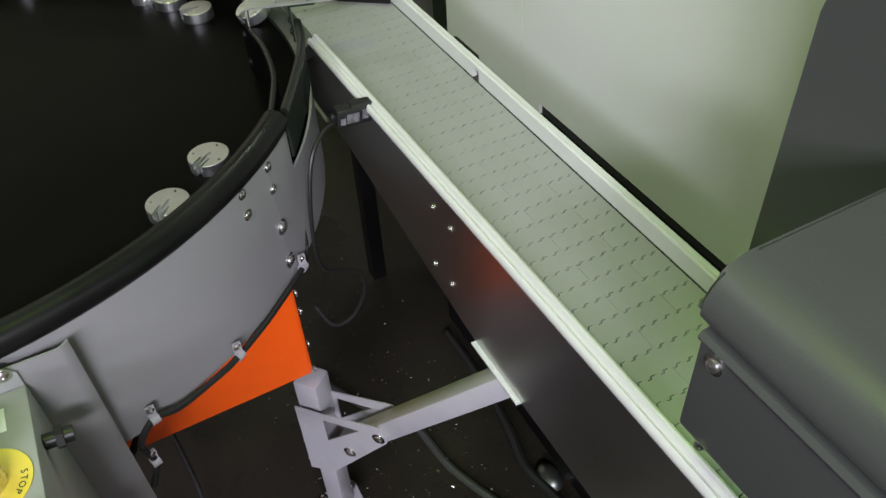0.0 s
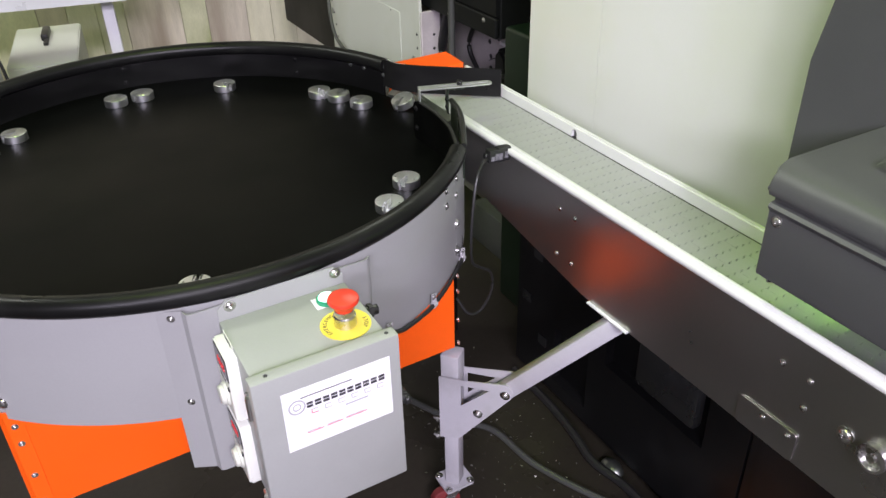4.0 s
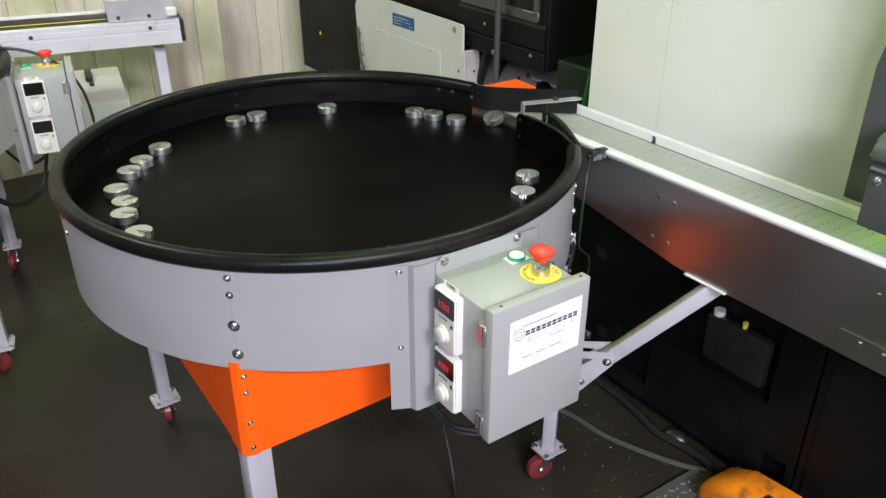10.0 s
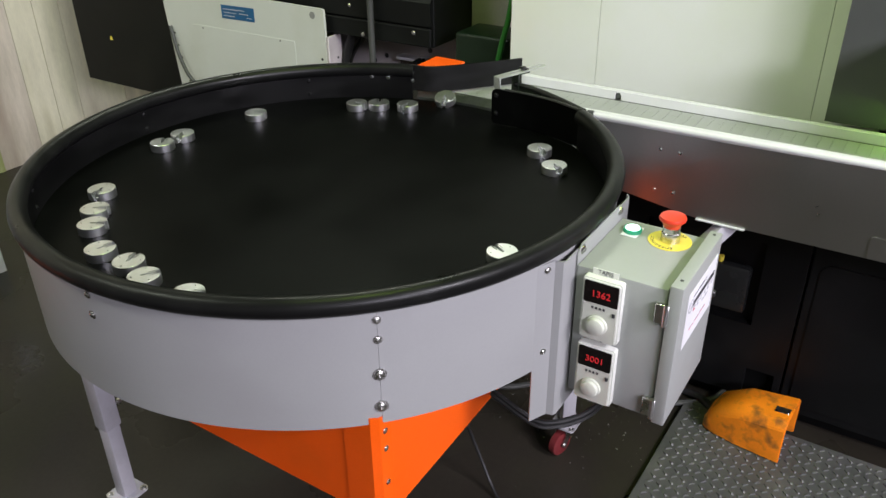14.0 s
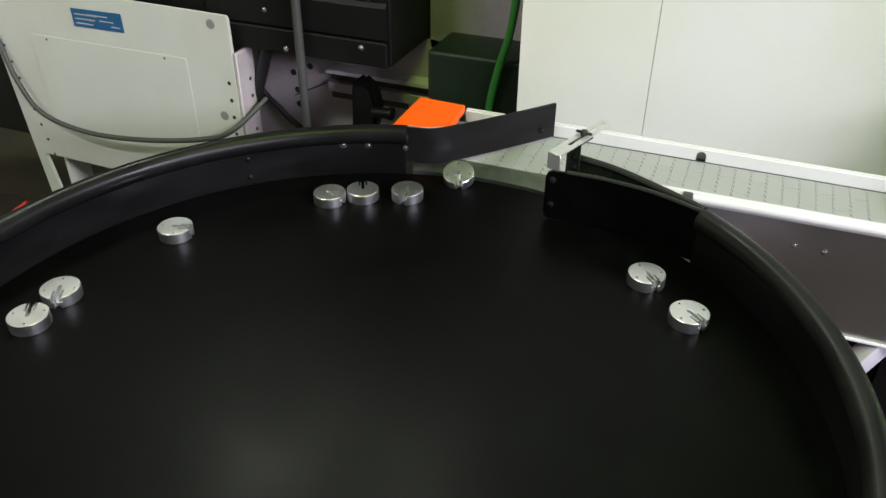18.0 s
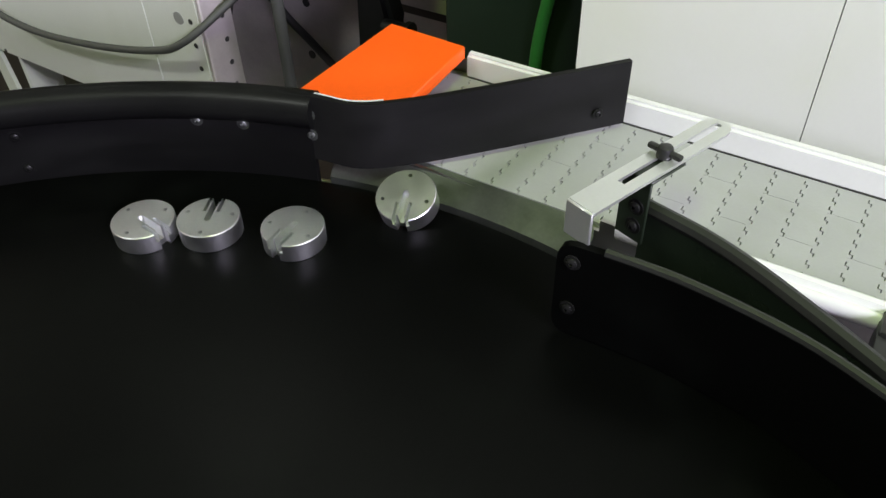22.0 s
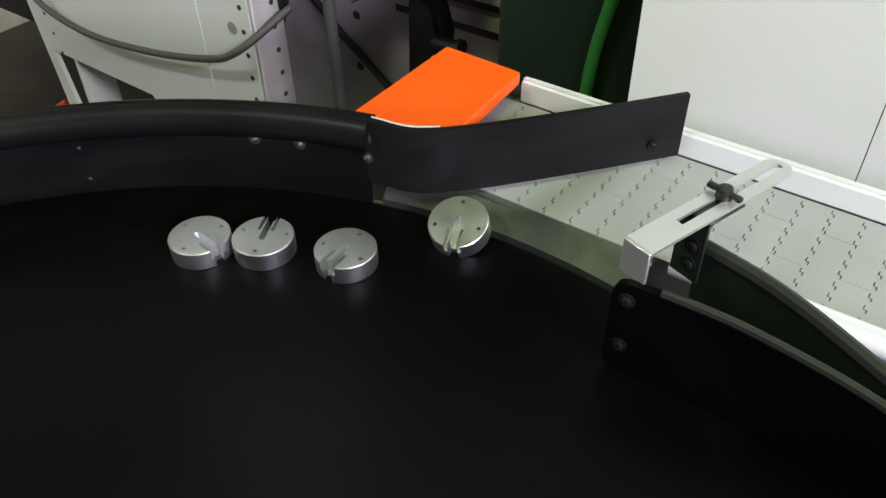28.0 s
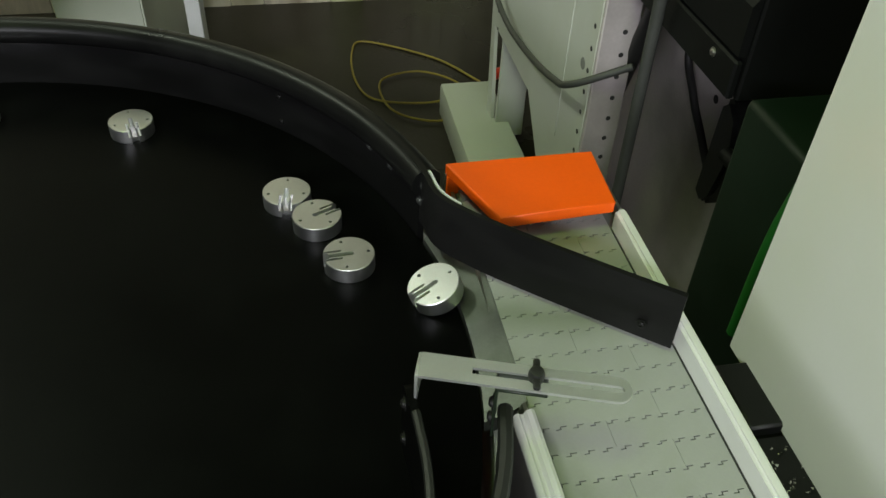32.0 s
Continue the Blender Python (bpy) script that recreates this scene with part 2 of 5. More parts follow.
SCREEN = material("black_display", (0.008, 0.006, 0.006), 0.12, vary=0.1, bump=0)
REDDIGIT = glowing("red_digits", (0.35, 0.012, 0.016), 0.8)
REDCAP = material("red_plastic", (0.70, 0.045, 0.02), 0.36, vary=0.06, bump=0.02)
YELLOWRING = material("yellow_label", (0.78, 0.63, 0.07), 0.42, vary=0.05)
INK = material("black_ink", (0.03, 0.03, 0.035), 0.5)
GREYINK = material("grey_ink", (0.42, 0.42, 0.45), 0.5)
DULLINK = material("worn_grey_print", (0.16, 0.16, 0.17), 0.5, vary=0.5, scale=160, grain=400, stain=(0.02, 0.02, 0.022), stain_amount=0.9, stain_scale=120)
REDINK = material("red_ink", (0.60, 0.12, 0.16), 0.5)
PAPER = material("white_label", (0.84, 0.84, 0.86), 0.4, vary=0.02)
GREENRING = material("green_plastic", (0.03, 0.32, 0.17), 0.25)
GREENLAMP = glowing("lit_green_lens", (0.70, 1.0, 0.86), 2.2)
WHEELRED = material("maroon_wheel", (0.15, 0.022, 0.024), 0.32, vary=0.15)
BLUE = material("blue_sign", (0.012, 0.085, 0.20), 0.4)
PLUG = material("dull_grey_plug", (0.20, 0.205, 0.19), 0.6)
BROWN = material("brown_gap_shade", (0.045, 0.032, 0.030), 0.6)
# green in the base colour stands in for a reflection on the outer strip
GUARD = material("dark_plastic_green_sheen", (0.011, 0.017, 0.010), 0.30, spec=0.5, vary=0.2, scale=5, grain=200, bump=0.03)
TRIM = material("worn_edge_trim", (0.007, 0.0075, 0.0065), 0.5, vary=0.25, grain=200)
LINK = material("satin_aluminium", (0.66, 0.67, 0.66), 0.34, 0.75, vary=0.05, scale=20, grain=300, bump=0.02, rough_vary=0.06)
FILM = clear("crumpled_film", (0.95, 0.95, 0.95), 0.18, 0.90)
RESERVOIR = material("smoky_plastic", (0.016, 0.017, 0.017), 0.3, vary=0.2, scale=8)
CHIP = material("aluminium_chips", (0.75, 0.74, 0.70), 0.25, 0.9, vary=0.3, scale=40)
PLAINWALL = material("hall_wall", (0.31, 0.315, 0.28), 0.8, vary=0.08, scale=1.5)
CEILING = material("hall_ceiling", (0.20, 0.205, 0.18), 0.8, vary=0.08, scale=1.5)
SEAL = material("dark_gasket", (0.03, 0.03, 0.03), 0.6)

# ---- geometry kit ----


def box(bm, x0, x1, y0, y1, z0, z1, bevel=0.0, seg=1):
    t = bmesh.new()
    bmesh.ops.create_cube(t, size=1)
    bmesh.ops.transform(t, verts=t.verts, matrix=Matrix.Translation(((x0 + x1) / 2, (y0 + y1) / 2, (z0 + z1) / 2)) @ Matrix.Diagonal((abs(x1 - x0), abs(y1 - y0), abs(z1 - z0), 1)))
    if bevel:
        bmesh.ops.bevel(t, geom=t.edges, offset=bevel, segments=seg, affect="EDGES", profile=0.5)
    join(bm, t)


def join(bm, t, m=None):
    if m is not None:
        bmesh.ops.transform(t, verts=t.verts, matrix=m)
    old = {}
    for v in t.verts:
        old[v] = bm.verts.new(v.co)
    for fc in t.faces:
        bm.faces.new([old[v] for v in fc.verts])
    t.free()


def axes_to(d):
    return Vector(d).normalized().to_track_quat("Z", "Y").to_matrix().to_4x4()


def rod(bm, p0, p1, r, seg=16, r2=None):
    p0, p1 = Vector(p0), Vector(p1)
    m = Matrix.Translation(p0) @ axes_to(p1 - p0)
    ln = (p1 - p0).length
    lathe(bm, [(0, 0), (r, 0), (r if r2 is None else r2, ln), (0, ln)], seg, m)


def lathe(bm, profile, seg=24, m=None):
    """Turn (radius, height) pairs round the z axis."""
    m = m or Matrix()
    rings = []
    for r, z in profile:
        if r < 1e-6:
            rings.append([bm.verts.new(m @ Vector((0, 0, z)))])
        else:
            rings.append([bm.verts.new(m @ Vector((r * math.cos(2 * math.pi * k / seg), r * math.sin(2 * math.pi * k / seg), z))) for k in range(seg)])
    for a, b in zip(rings, rings[1:]):
        for k in range(seg):
            q = [a[k % len(a)], a[(k + 1) % len(a)], b[(k + 1) % len(b)], b[k % len(b)]]
            u = []
            for v in q:
                if v not in u:
                    u.append(v)
            if len(u) > 2:
                bm.faces.new(u)


def smooth_path(pts, n=8):
    """Points on a smooth curve through the given ones."""
    pts = [Vector(p) for p in pts]
    pts = [pts[0] * 2 - pts[1]] + pts + [pts[-1] * 2 - pts[-2]]
    out = []
    for a, b, c, d in zip(pts, pts[1:], pts[2:], pts[3:]):
        for k in range(n):
            t = k / n
            out.append(0.5 * ((2 * b) + (c - a) * t + (2 * a - 5 * b + 4 * c - d) * t * t + (3 * b - a - 3 * c + d) * t ** 3))
    return out + [pts[-2]]


def tube(bm, pts, r, seg=10):
    pts = [Vector(p) for p in pts]
    up = Vector((0, 0, 1))
    rings = []
    for k, p in enumerate(pts):
        d = (pts[min(k + 1, len(pts) - 1)] - pts[max(k - 1, 0)]).normalized()
        side = d.cross(up)
        if side.length < 1e-3:
            side = d.cross(Vector((1, 0, 0)))
        side.normalize()
        above = side.cross(d)
        rings.append([bm.verts.new(p + r * (math.cos(2 * math.pi * j / seg) * side + math.sin(2 * math.pi * j / seg) * above)) for j in range(seg)])
    for a, b in zip(rings, rings[1:]):
        for j in range(seg):
            bm.faces.new((a[j], a[(j + 1) % seg], b[(j + 1) % seg], b[j]))
    bm.faces.new(rings[0][::-1])
    bm.faces.new(rings[-1])


def prism(bm, outline, z0, z1, m=None):
    """A flat outline of (x, y) pairs raised from z0 to z1."""
    m = m or Matrix()
    lo = [bm.verts.new(m @ Vector((x, y, z0))) for x, y in outline]
    hi = [bm.verts.new(m @ Vector((x, y, z1))) for x, y in outline]
    n = len(lo)
    bm.faces.new(lo[::-1])
    bm.faces.new(hi)
    for k in range(n):
        bm.faces.new((lo[k], lo[(k + 1) % n], hi[(k + 1) % n], hi[k]))


def strip(bm, pts, z0, z1, thick, inset=()):
    """An upright sheet along (x, y) points; inset: by how much its last columns are cut back above and below."""
    pts = [Vector((*p, 0)) for p in pts]
    left, right = [], []
    for k, p in enumerate(pts):
        d = (pts[min(k + 1, len(pts) - 1)] - pts[max(k - 1, 0)]).normalized()
        s = Vector((-d.y, d.x, 0)) * thick / 2
        left.append(p + s)
        right.append(p - s)
    rows = []
    for a, b in zip(left, right):
        k = len(rows) - (len(pts) - len(inset))
        q = inset[k] if k >= 0 and inset else 0
        rows.append([bm.verts.new((a.x, a.y, z0 + q)), bm.verts.new((a.x, a.y, z1 - q)), bm.verts.new((b.x, b.y, z1 - q)), bm.verts.new((b.x, b.y, z0 + q))])
    for a, b in zip(rows, rows[1:]):
        for j in range(4):
            bm.faces.new((a[j], a[(j + 1) % 4], b[(j + 1) % 4], b[j]))
    bm.faces.new(rows[0][::-1])
    bm.faces.new(rows[-1])


def arc(c, r, a0, a1, n):
    return [(c[0] + r * math.cos(radians(a0 + (a1 - a0) * k / n)), c[1] + r * math.sin(radians(a0 + (a1 - a0) * k / n))) for k in range(n + 1)]


def rounded(x0, x1, y0, y1, r, n=4):
    """The outline of a rectangle with round corners."""
    out = []
    for cx, cy, a in ((x1 - r, y1 - r, 0), (x0 + r, y1 - r, 90), (x0 + r, y0 + r, 180), (x1 - r, y0 + r, 270)):
        out += arc((cx, cy), r, a, a + 90, n)
    return out


def thing(name, at, label, category, group="", kind=""):
    e = new(name)
    e.empty_display_size = 0.05
    e.location = at
    return tagged(e, label, category, group, kind)


def finish(bm, mat, name, smooth=40, origin=None):
    if origin is not None:
        bmesh.ops.translate(bm, verts=bm.verts, vec=-Vector(origin))
    bmesh.ops.recalc_face_normals(bm, faces=bm.faces)
    me = bpy.data.meshes.new(name)
    bm.to_mesh(me)
    bm.free()
    me.materials.append(mat)
    if smooth:
        me.polygons.foreach_set("use_smooth", [True] * len(me.polygons))
        me.set_sharp_from_angle(angle=radians(smooth))
    return me


def whole(ob):
    at = Vector(ob.location)
    while ob.parent:
        ob = ob.parent
        at += Vector(ob.location)
    return at


def part(name, bm, mat, parent=None, label="", smooth=40):
    """Link a bmesh, drawn in the world's place, as one mesh under a thing or a part."""
    ob = new(name, finish(bm, mat, name, smooth, whole(parent) if parent else None))
    if parent:
        ob.parent = parent
    return tagged(ob, label)


def single(name, bm, mat, at, label, category, group="", kind="", smooth=40):
    """A thing of one mesh with its origin at its base."""
    ob = new(name, finish(bm, mat, name, smooth, at))
    ob.location = at
    return tagged(ob, label, category, group, kind)


def words(name, text, size, m, mat, parent, depth=0.0006):
    cu = bpy.data.curves.new(name, "FONT")
    cu.body, cu.size, cu.align_x, cu.align_y, cu.extrude = text, size, "CENTER", "CENTER", depth
    tmp = bpy.data.objects.new(name, cu)
    scene.collection.objects.link(tmp)
    dg = bpy.context.evaluated_depsgraph_get()
    me = bpy.data.meshes.new_from_object(tmp.evaluated_get(dg))
    bpy.data.objects.remove(tmp)
    me.transform(Matrix.Translation(-whole(parent)) @ m)
    me.materials.clear()
    me.materials.append(mat)
    ob = new(name, me)
    ob.parent = parent
    return ob


def screw(parent, p, d, r=0.006, name="bolt", mat=None):
    """A button-head bolt with a socket at p, facing d."""
    bm = bmesh.new()
    m = Matrix.Translation(p) @ axes_to(d)
    lathe(bm, [(r * 1.5, -0.0005), (r * 1.5, r * 0.12), (r, r * 0.14), (r * 0.95, r * 0.45), (r * 0.6, r * 0.7), (r * 0.34, r * 0.74), (r * 0.32, r * 0.35), (0, r * 0.35)], 12, m)
    return part(name, bm, mat or ZINC, parent)


def place(ob, dx=0.0, dy=0.0, dz=0.0, turn=0.0, about=(0, 0)):
    """Shift a finished thing, after a turn of so many degrees about an upright axis."""
    c = Vector((*about, 0))
    ob.matrix_basis = Matrix.Translation((dx, dy, dz)) @ Matrix.Translation(c) @ Matrix.Rotation(radians(turn), 4, "Z") @ Matrix.Translation(-c) @ ob.matrix_basis


def side_plane(x, sign=-1):
    """Turns an (x, y) outline into the upright plane at x, as (world y, world z), raised towards sign."""
    return Matrix(((0, 0, sign, x), (1, 0, 0, 0), (0, 1, 0, 0), (0, 0, 0, 1)))


def front_plane(y, sign=-1):
    """The same for the upright plane at y: (world x, world z)."""
    return Matrix(((1, 0, 0, 0), (0, 0, sign, y), (0, 1, 0, 0), (0, 0, 0, 1)))

# ---- hall ----
FL = -0.02          # floor level
bm = bmesh.new()
box(bm, -7, 5, -6, 4.62, FL - 0.12, FL)
single("floor", bm, FLOOR, (0, 0, FL), "dark oily concrete shop floor with stains", "floor", kind="structure")
for name, ext in (("wall_west", (-7.15, -7, -6, 4.62)), ("wall_east", (5, 5.15, -6, 4.62)), ("wall_south", (-7, 5, -6.15, -6))):
    bm = bmesh.new()
    box(bm, *ext, FL, 5.2)
    single(name, bm, PLAINWALL, (ext[0], ext[2], FL), "plain dull workshop wall", "wall", kind="structure")
bm = bmesh.new()
box(bm, -7, 5, -6, 4.62, 5.2, 5.3)
single("ceiling", bm, CEILING, (0, 0, 5.2), "plain dull workshop ceiling", "ceiling", kind="structure")
bm = bmesh.new()
box(bm, -7, 5, 4.50, 4.62, FL, 5.2)
wall_north = single("wall_north", bm, SEAL, (0, 4.5, FL), "wall of pale weathered upright boards", "wall", kind="structure")

# ---- conveyor ----
CX0, CX1 = 0.3965, 0.602        # outer faces of the two sides
YEND, YTOP = -0.30, 1.64
BZ = 0.9735                    # running surface of the belt
conveyor = thing("belt_conveyor", (0.48, 0.6, FL), "stainless steel conveyor with white rails and grey modular belt", "conveyor")
bm = bmesh.new()
prism(bm, [(-0.95, 0.752), (0.63, 0.752), (0.69, 0.756), (1.13, 0.822), (YTOP, 0.826), (YTOP, 0.972), (1.235, 0.972), (1.235, 0.985), (-0.06, 0.985), (-0.95, 0.985)], 0, 0.004, side_plane(CX0, 1))
part("side_plate", bm, STEEL, conveyor, "dark brushed stainless side plate", 0)
bm = bmesh.new()
prism(bm, [(-0.95, 0.752), (0.63, 0.752), (1.13, 0.822), (YTOP, 0.826), (YTOP, 0.985), (-0.95, 0.985)], 0, 0.004, side_plane(CX1, -1))
part("side_plate", bm, STEEL, conveyor, "dark brushed stainless side plate", 0)
bm = bmesh.new()
box(bm, CX0 + 0.006, CX1 - 0.006, -0.95, YTOP - 0.01, 0.87, BZ - 0.0044)
part("belt_bed", bm, BELTBASE, conveyor)
# near rail: a grooved white profile, cut short where the table discharges
bm = bmesh.new()
prism(bm, [(CX0 + q, z) for q, z in ((-0.0025, 0.986), (-0.0025, 0.991), (-0.0005, 0.9955), (0.0025, 0.9970), (0.0050, 0.9945), (0.0075, 0.9945), (0.0100, 1.0000), (0.0145, 1.0010), (0.0180, 0.9990), (0.0195, 0.994), (0.0195, 0.977), (0.0050, 0.977))], -1.215, 0.055,
      Matrix.Translation((CX0 - 0.004, 0.55, 0)) @ Matrix.Rotation(radians(0.75), 4, "Z") @ Matrix.Translation((-CX0, -0.55, 0)) @ Matrix(((1, 0, 0, 0), (0, 0, -1, 0), (0, 1, 0, 0), (0, 0, 0, 1))))
part("near_rail", bm, RAIL, conveyor, "white grooved plastic rail")
# far rail: taller, with an oval notch cut through
bm = bmesh.new()
ny = 0.975
out = [(-0.30, 0.975), (ny - 0.010, 0.975)] + [(ny + 0.010 * math.cos(radians(a)), 0.986 + 0.010 * math.sin(radians(a))) for a in range(180, -1, -20)] + [(ny + 0.010, 0.975), (1.492, 0.975), (1.492, 1.004), (-0.30, 1.004)]
prism(bm, out, 0, 0.014, side_plane(0.582, 1))
bmesh.ops.bevel(bm, geom=[e for e in bm.edges if e.calc_length() > 1.2 and min(v.co.z for v in e.verts) > 1.0], offset=0.0035, segments=3, affect="EDGES")
part("far_rail", bm, RAIL, conveyor, "white plastic rail with a small notch")
bm = bmesh.new()
box(bm, 0.590, 0.5955, ny - 0.0095, ny + 0.0095, 0.976, 0.995)
part("notch_backing", bm, PLATE, conveyor)
bm = bmesh.new()
box(bm, 0.5806, 0.5820, -0.3, 1.49, 0.970, 0.9743)
part("rail_gap", bm, SEAL, conveyor)

# the belt: hinged modules with interlocking fingers
PITCH, NF = 0.0305, 11
BX0, BX1 = 0.4065, 0.5804


def module(x0, x1):
    """One belt module, centred on its row, with hooked slots along one long edge."""
    bm = bmesh.new()
    n = max(2, round((x1 - x0) / 0.017))
    w = (x1 - x0) / n
    e = PITCH / 2
    top = []
    for k in range(n):
        a = x0 + k * w
        # a thin hooked slot over each hinge finger
        top += [(a + 0.0050, e), (a + 0.0050, e - 0.0030), (a + 0.0005, e - 0.0030), (a + 0.0005, e - 0.0042), (a + 0.0062, e - 0.0042), (a + 0.0062, e - 0.0012), (a + 0.0120, e - 0.0012), (a + 0.0120, e)]
    prism(bm, [(x0, -e), (x1, -e), (x1, e)] + top[::-1] + [(x0, e)], -0.0042, 0)
    return finish(bm, BELT, "belt_module", 0)


belt = new("belt")
belt.parent = conveyor
belt.location = Vector((0.47, 0.6, BZ)) - Vector(conveyor.location)
shapes = {}
row = 0
y = 1.622
while y > -0.56:
    cut = 0.476 if row % 2 == 0 else 0.533
    for a, b in ((BX0, cut - 0.0002), (cut + 0.0002, BX1)):
        key = (a, b)
        if key not in shapes:
            shapes[key] = module(a - 0.47, b - 0.47)
        o = new("belt_module", shapes[key])
        o.parent = belt
        o.location = (0, y - 0.6, 0)
    y -= PITCH
    row += 1

for y, z in ((0.776, 0.9275), (0.7235, 0.9265), (0.780, 0.8105), (0.7275, 0.8105), (0.177, 0.9255), (0.1235, 0.9250), (0.1225, 0.8695), (-0.17, 0.925), (-0.224, 0.925)):
    screw(conveyor, (CX0 - 0.0005, y, z), (-1, 0, 0), 0.0042)
screw(conveyor, (CX0 - 0.0005, 0.046, 0.8765), (-1, 0, 0), 0.010, "take_up_bolt")
bm = bmesh.new()
lathe(bm, [(0.024, -0.001), (0.024, 0.012), (0.019, 0.013), (0.018, 0.006), (0.008, 0.007), (0.007, 0.012), (0, 0.012)], 28, Matrix.Translation((CX0, -0.005, 0.8765)) @ axes_to((-1, 0, 0)))
part("bearing_ring", bm, ZINC, conveyor, "bright steel bearing ring")
cover = bmesh.new()
prism(cover, rounded(0.117, 0.239, 0.754, 0.8125, 0.008), 0.0008, 0.0035, side_plane(CX0))
cover = part("access_plate", cover, STEEL, conveyor, "small stainless access plate with rounded corners")
for y, z in ((0.186, 0.800), (0.134, 0.800)):
    screw(cover, (CX0 - 0.004, y, z), (-1, 0, 0), 0.004)
# orange end hood at the discharge end under the machine
bm = bmesh.new()
prism(bm, [(-0.034, 0.912), (-0.034, 0.990), (-0.055, 1.004), (-0.55, 1.004), (-0.55, 0.79), (-0.19, 0.79), (-0.10, 0.862)], 0.0006, 0.004, side_plane(CX0))
box(bm, 0.392, 0.60, -0.55, -0.055, 1.002, 1.006)
hood = part("end_hood", bm, ORANGE, conveyor, "orange sheet-metal end hood", 0)
screw(hood, (CX0 - 0.005, -0.065, 0.930), (-1, 0, 0), 0.006)
# orange chute box closing the far end of the belt
bm = bmesh.new()
prism(bm, [(0.388, 1.602), (0.5868, 1.606), (0.581, 1.494), (0.432, 1.482)], 0.998, 1.0145)
prism(bm, [(0.390, 1.6018), (0.586, 1.6055), (0.586, 1.600), (0.390, 1.596)], 0.90, 0.9984)
bmesh.ops.bevel(bm, geom=bm.edges, offset=0.0015, segments=1, affect="EDGES")
part("end_cover", bm, ORANGE, conveyor, "bright orange folded sheet cover over the belt end")
# conveyor feet, hidden under the machine
for y in (-0.85, 1.60):
    bm = bmesh.new()
    box(bm, 0.56, 0.60, y - 0.02, y + 0.02, FL, 0.90)
    part("support_leg", bm, BLACKPAINT, conveyor)

# photo sensor and its cable on the near side
sensor = thing("photo_sensor", (0.34, 0.943, 0.968), "black photoelectric sensor with white printing on the conveyor side", "sensor")
m = Matrix.Translation((0.332, 0.943, 0.990)) @ Matrix.Rotation(radians(6), 4, "Y")
bm = bmesh.new()
t = bmesh.new()
box(t, -0.030, 0.028, -0.011, 0.011, -0.016, 0.014, 0.003, 2)
box(t, -0.006, 0.030, -0.010, 0.010, 0.006, 0.019, 0.004, 2)
box(t, -0.038, -0.029, -0.006, 0.006, -0.008, 0.006, 0.002, 1)
join(bm, t, m)
part("sensor_body", bm, CABLE, sensor)
for x0, x1, z0, z1 in ((-0.025, -0.016, -0.011, 0.000), (-0.0145, 0.006, -0.010, 0.006), (0.011, 0.021, -0.007, 0.009)):
    bm = bmesh.new()
    t = bmesh.new()
    box(t, x0, x1, -0.0117, -0.0108, z0, z1)
    join(bm, t, m)
    part("print_bar", bm, DULLINK, sensor)
bm = bmesh.new()
tube(bm, smooth_path([(0.300, 0.938, 0.988), (0.268, 0.909, 0.996), (0.240, 0.887, 0.975), (0.222, 0.873, 0.92), (0.212, 0.866, 0.84), (0.216, 0.869, 0.775), (0.241, 0.878, 0.745), (0.284, 0.894, 0.706), (0.288, 0.896, 0.65), (0.256, 0.894, 0.604), (0.221, 0.894, 0.606), (0.200, 0.915, 0.646)]), 0.0035, 8)
part("sensor_cable", bm, CABLE, sensor)
place(sensor, 0.034, 0.036, -0.006)

# ---- rotary table ----
TC = (-0.2765, 1.3492)
DZ = 0.952
table = thing("rotary_table", (TC[0], TC[1], FL), "large round accumulating table, grey skirt, black rim and orange base", "rotary table", "rotary tables")
bm = bmesh.new()
lathe(bm, [(0, DZ - 0.006), (0.6458, DZ - 0.006), (0.6458, DZ), (0, DZ)], 128, Matrix.Translation((*TC, 0)))
part("disc", bm, DISC, table, "matt black turning disc")
A0, A1 = 16.8, 321.6          # the rim runs from the gate round to the guard
bm = bmesh.new()
strip(bm, arc(TC, 0.651, A0, A1, 110), 0.940, 1.045, 0.008)
part("inner_wall", bm, LINER, table, "black plastic inner wall")
bm = bmesh.new()
pts = [(x, y, 1.0365) for x, y in arc(TC, 0.6545, A0 - 0.4, A1, 150)]
tube(bm, pts, 0.0195, 14)
part("rim_tube", bm, RUBBER, table, "thick black rubber edge tube")
for k, a in enumerate((-134, -44, 46, 136)):
    bm = bmesh.new()
    if k == 1:
        # lowered where the table discharges
        strip(bm, arc(TC, 0.6605, a + 0.02, -37.5, 6), 0.786, 1.034, 0.004)
        strip(bm, arc(TC, 0.6605, -37.5, 24.5, 30), 0.786, 0.943, 0.004)
        strip(bm, arc(TC, 0.6605, 24.5, a + 89.98, 10), 0.786, 1.034, 0.004)
    else:
        strip(bm, arc(TC, 0.6605, a + 0.02, a + 89.98, 36), 0.786, 1.034, 0.004)
    part("skirt_panel", bm, GREY, table, "grey painted rolled sheet skirt")
bm = bmesh.new()
lathe(bm, [(0.60, 0.80), (0.655, 0.80), (0.655, 0.806), (0.60, 0.806)], 96, Matrix.Translation((*TC, 0)))
part("deck", bm, BLACKPAINT, table)
bm = bmesh.new()
lathe(bm, [(0, 0.88), (0.64, 0.88), (0.64, 0.886), (0, 0.886)], 96, Matrix.Translation((*TC, 0)))
part("deck", bm, BLACKPAINT, table)


def ring(a, r):
    return (TC[0] + r * math.cos(radians(a)), TC[1] + r * math.sin(radians(a)))


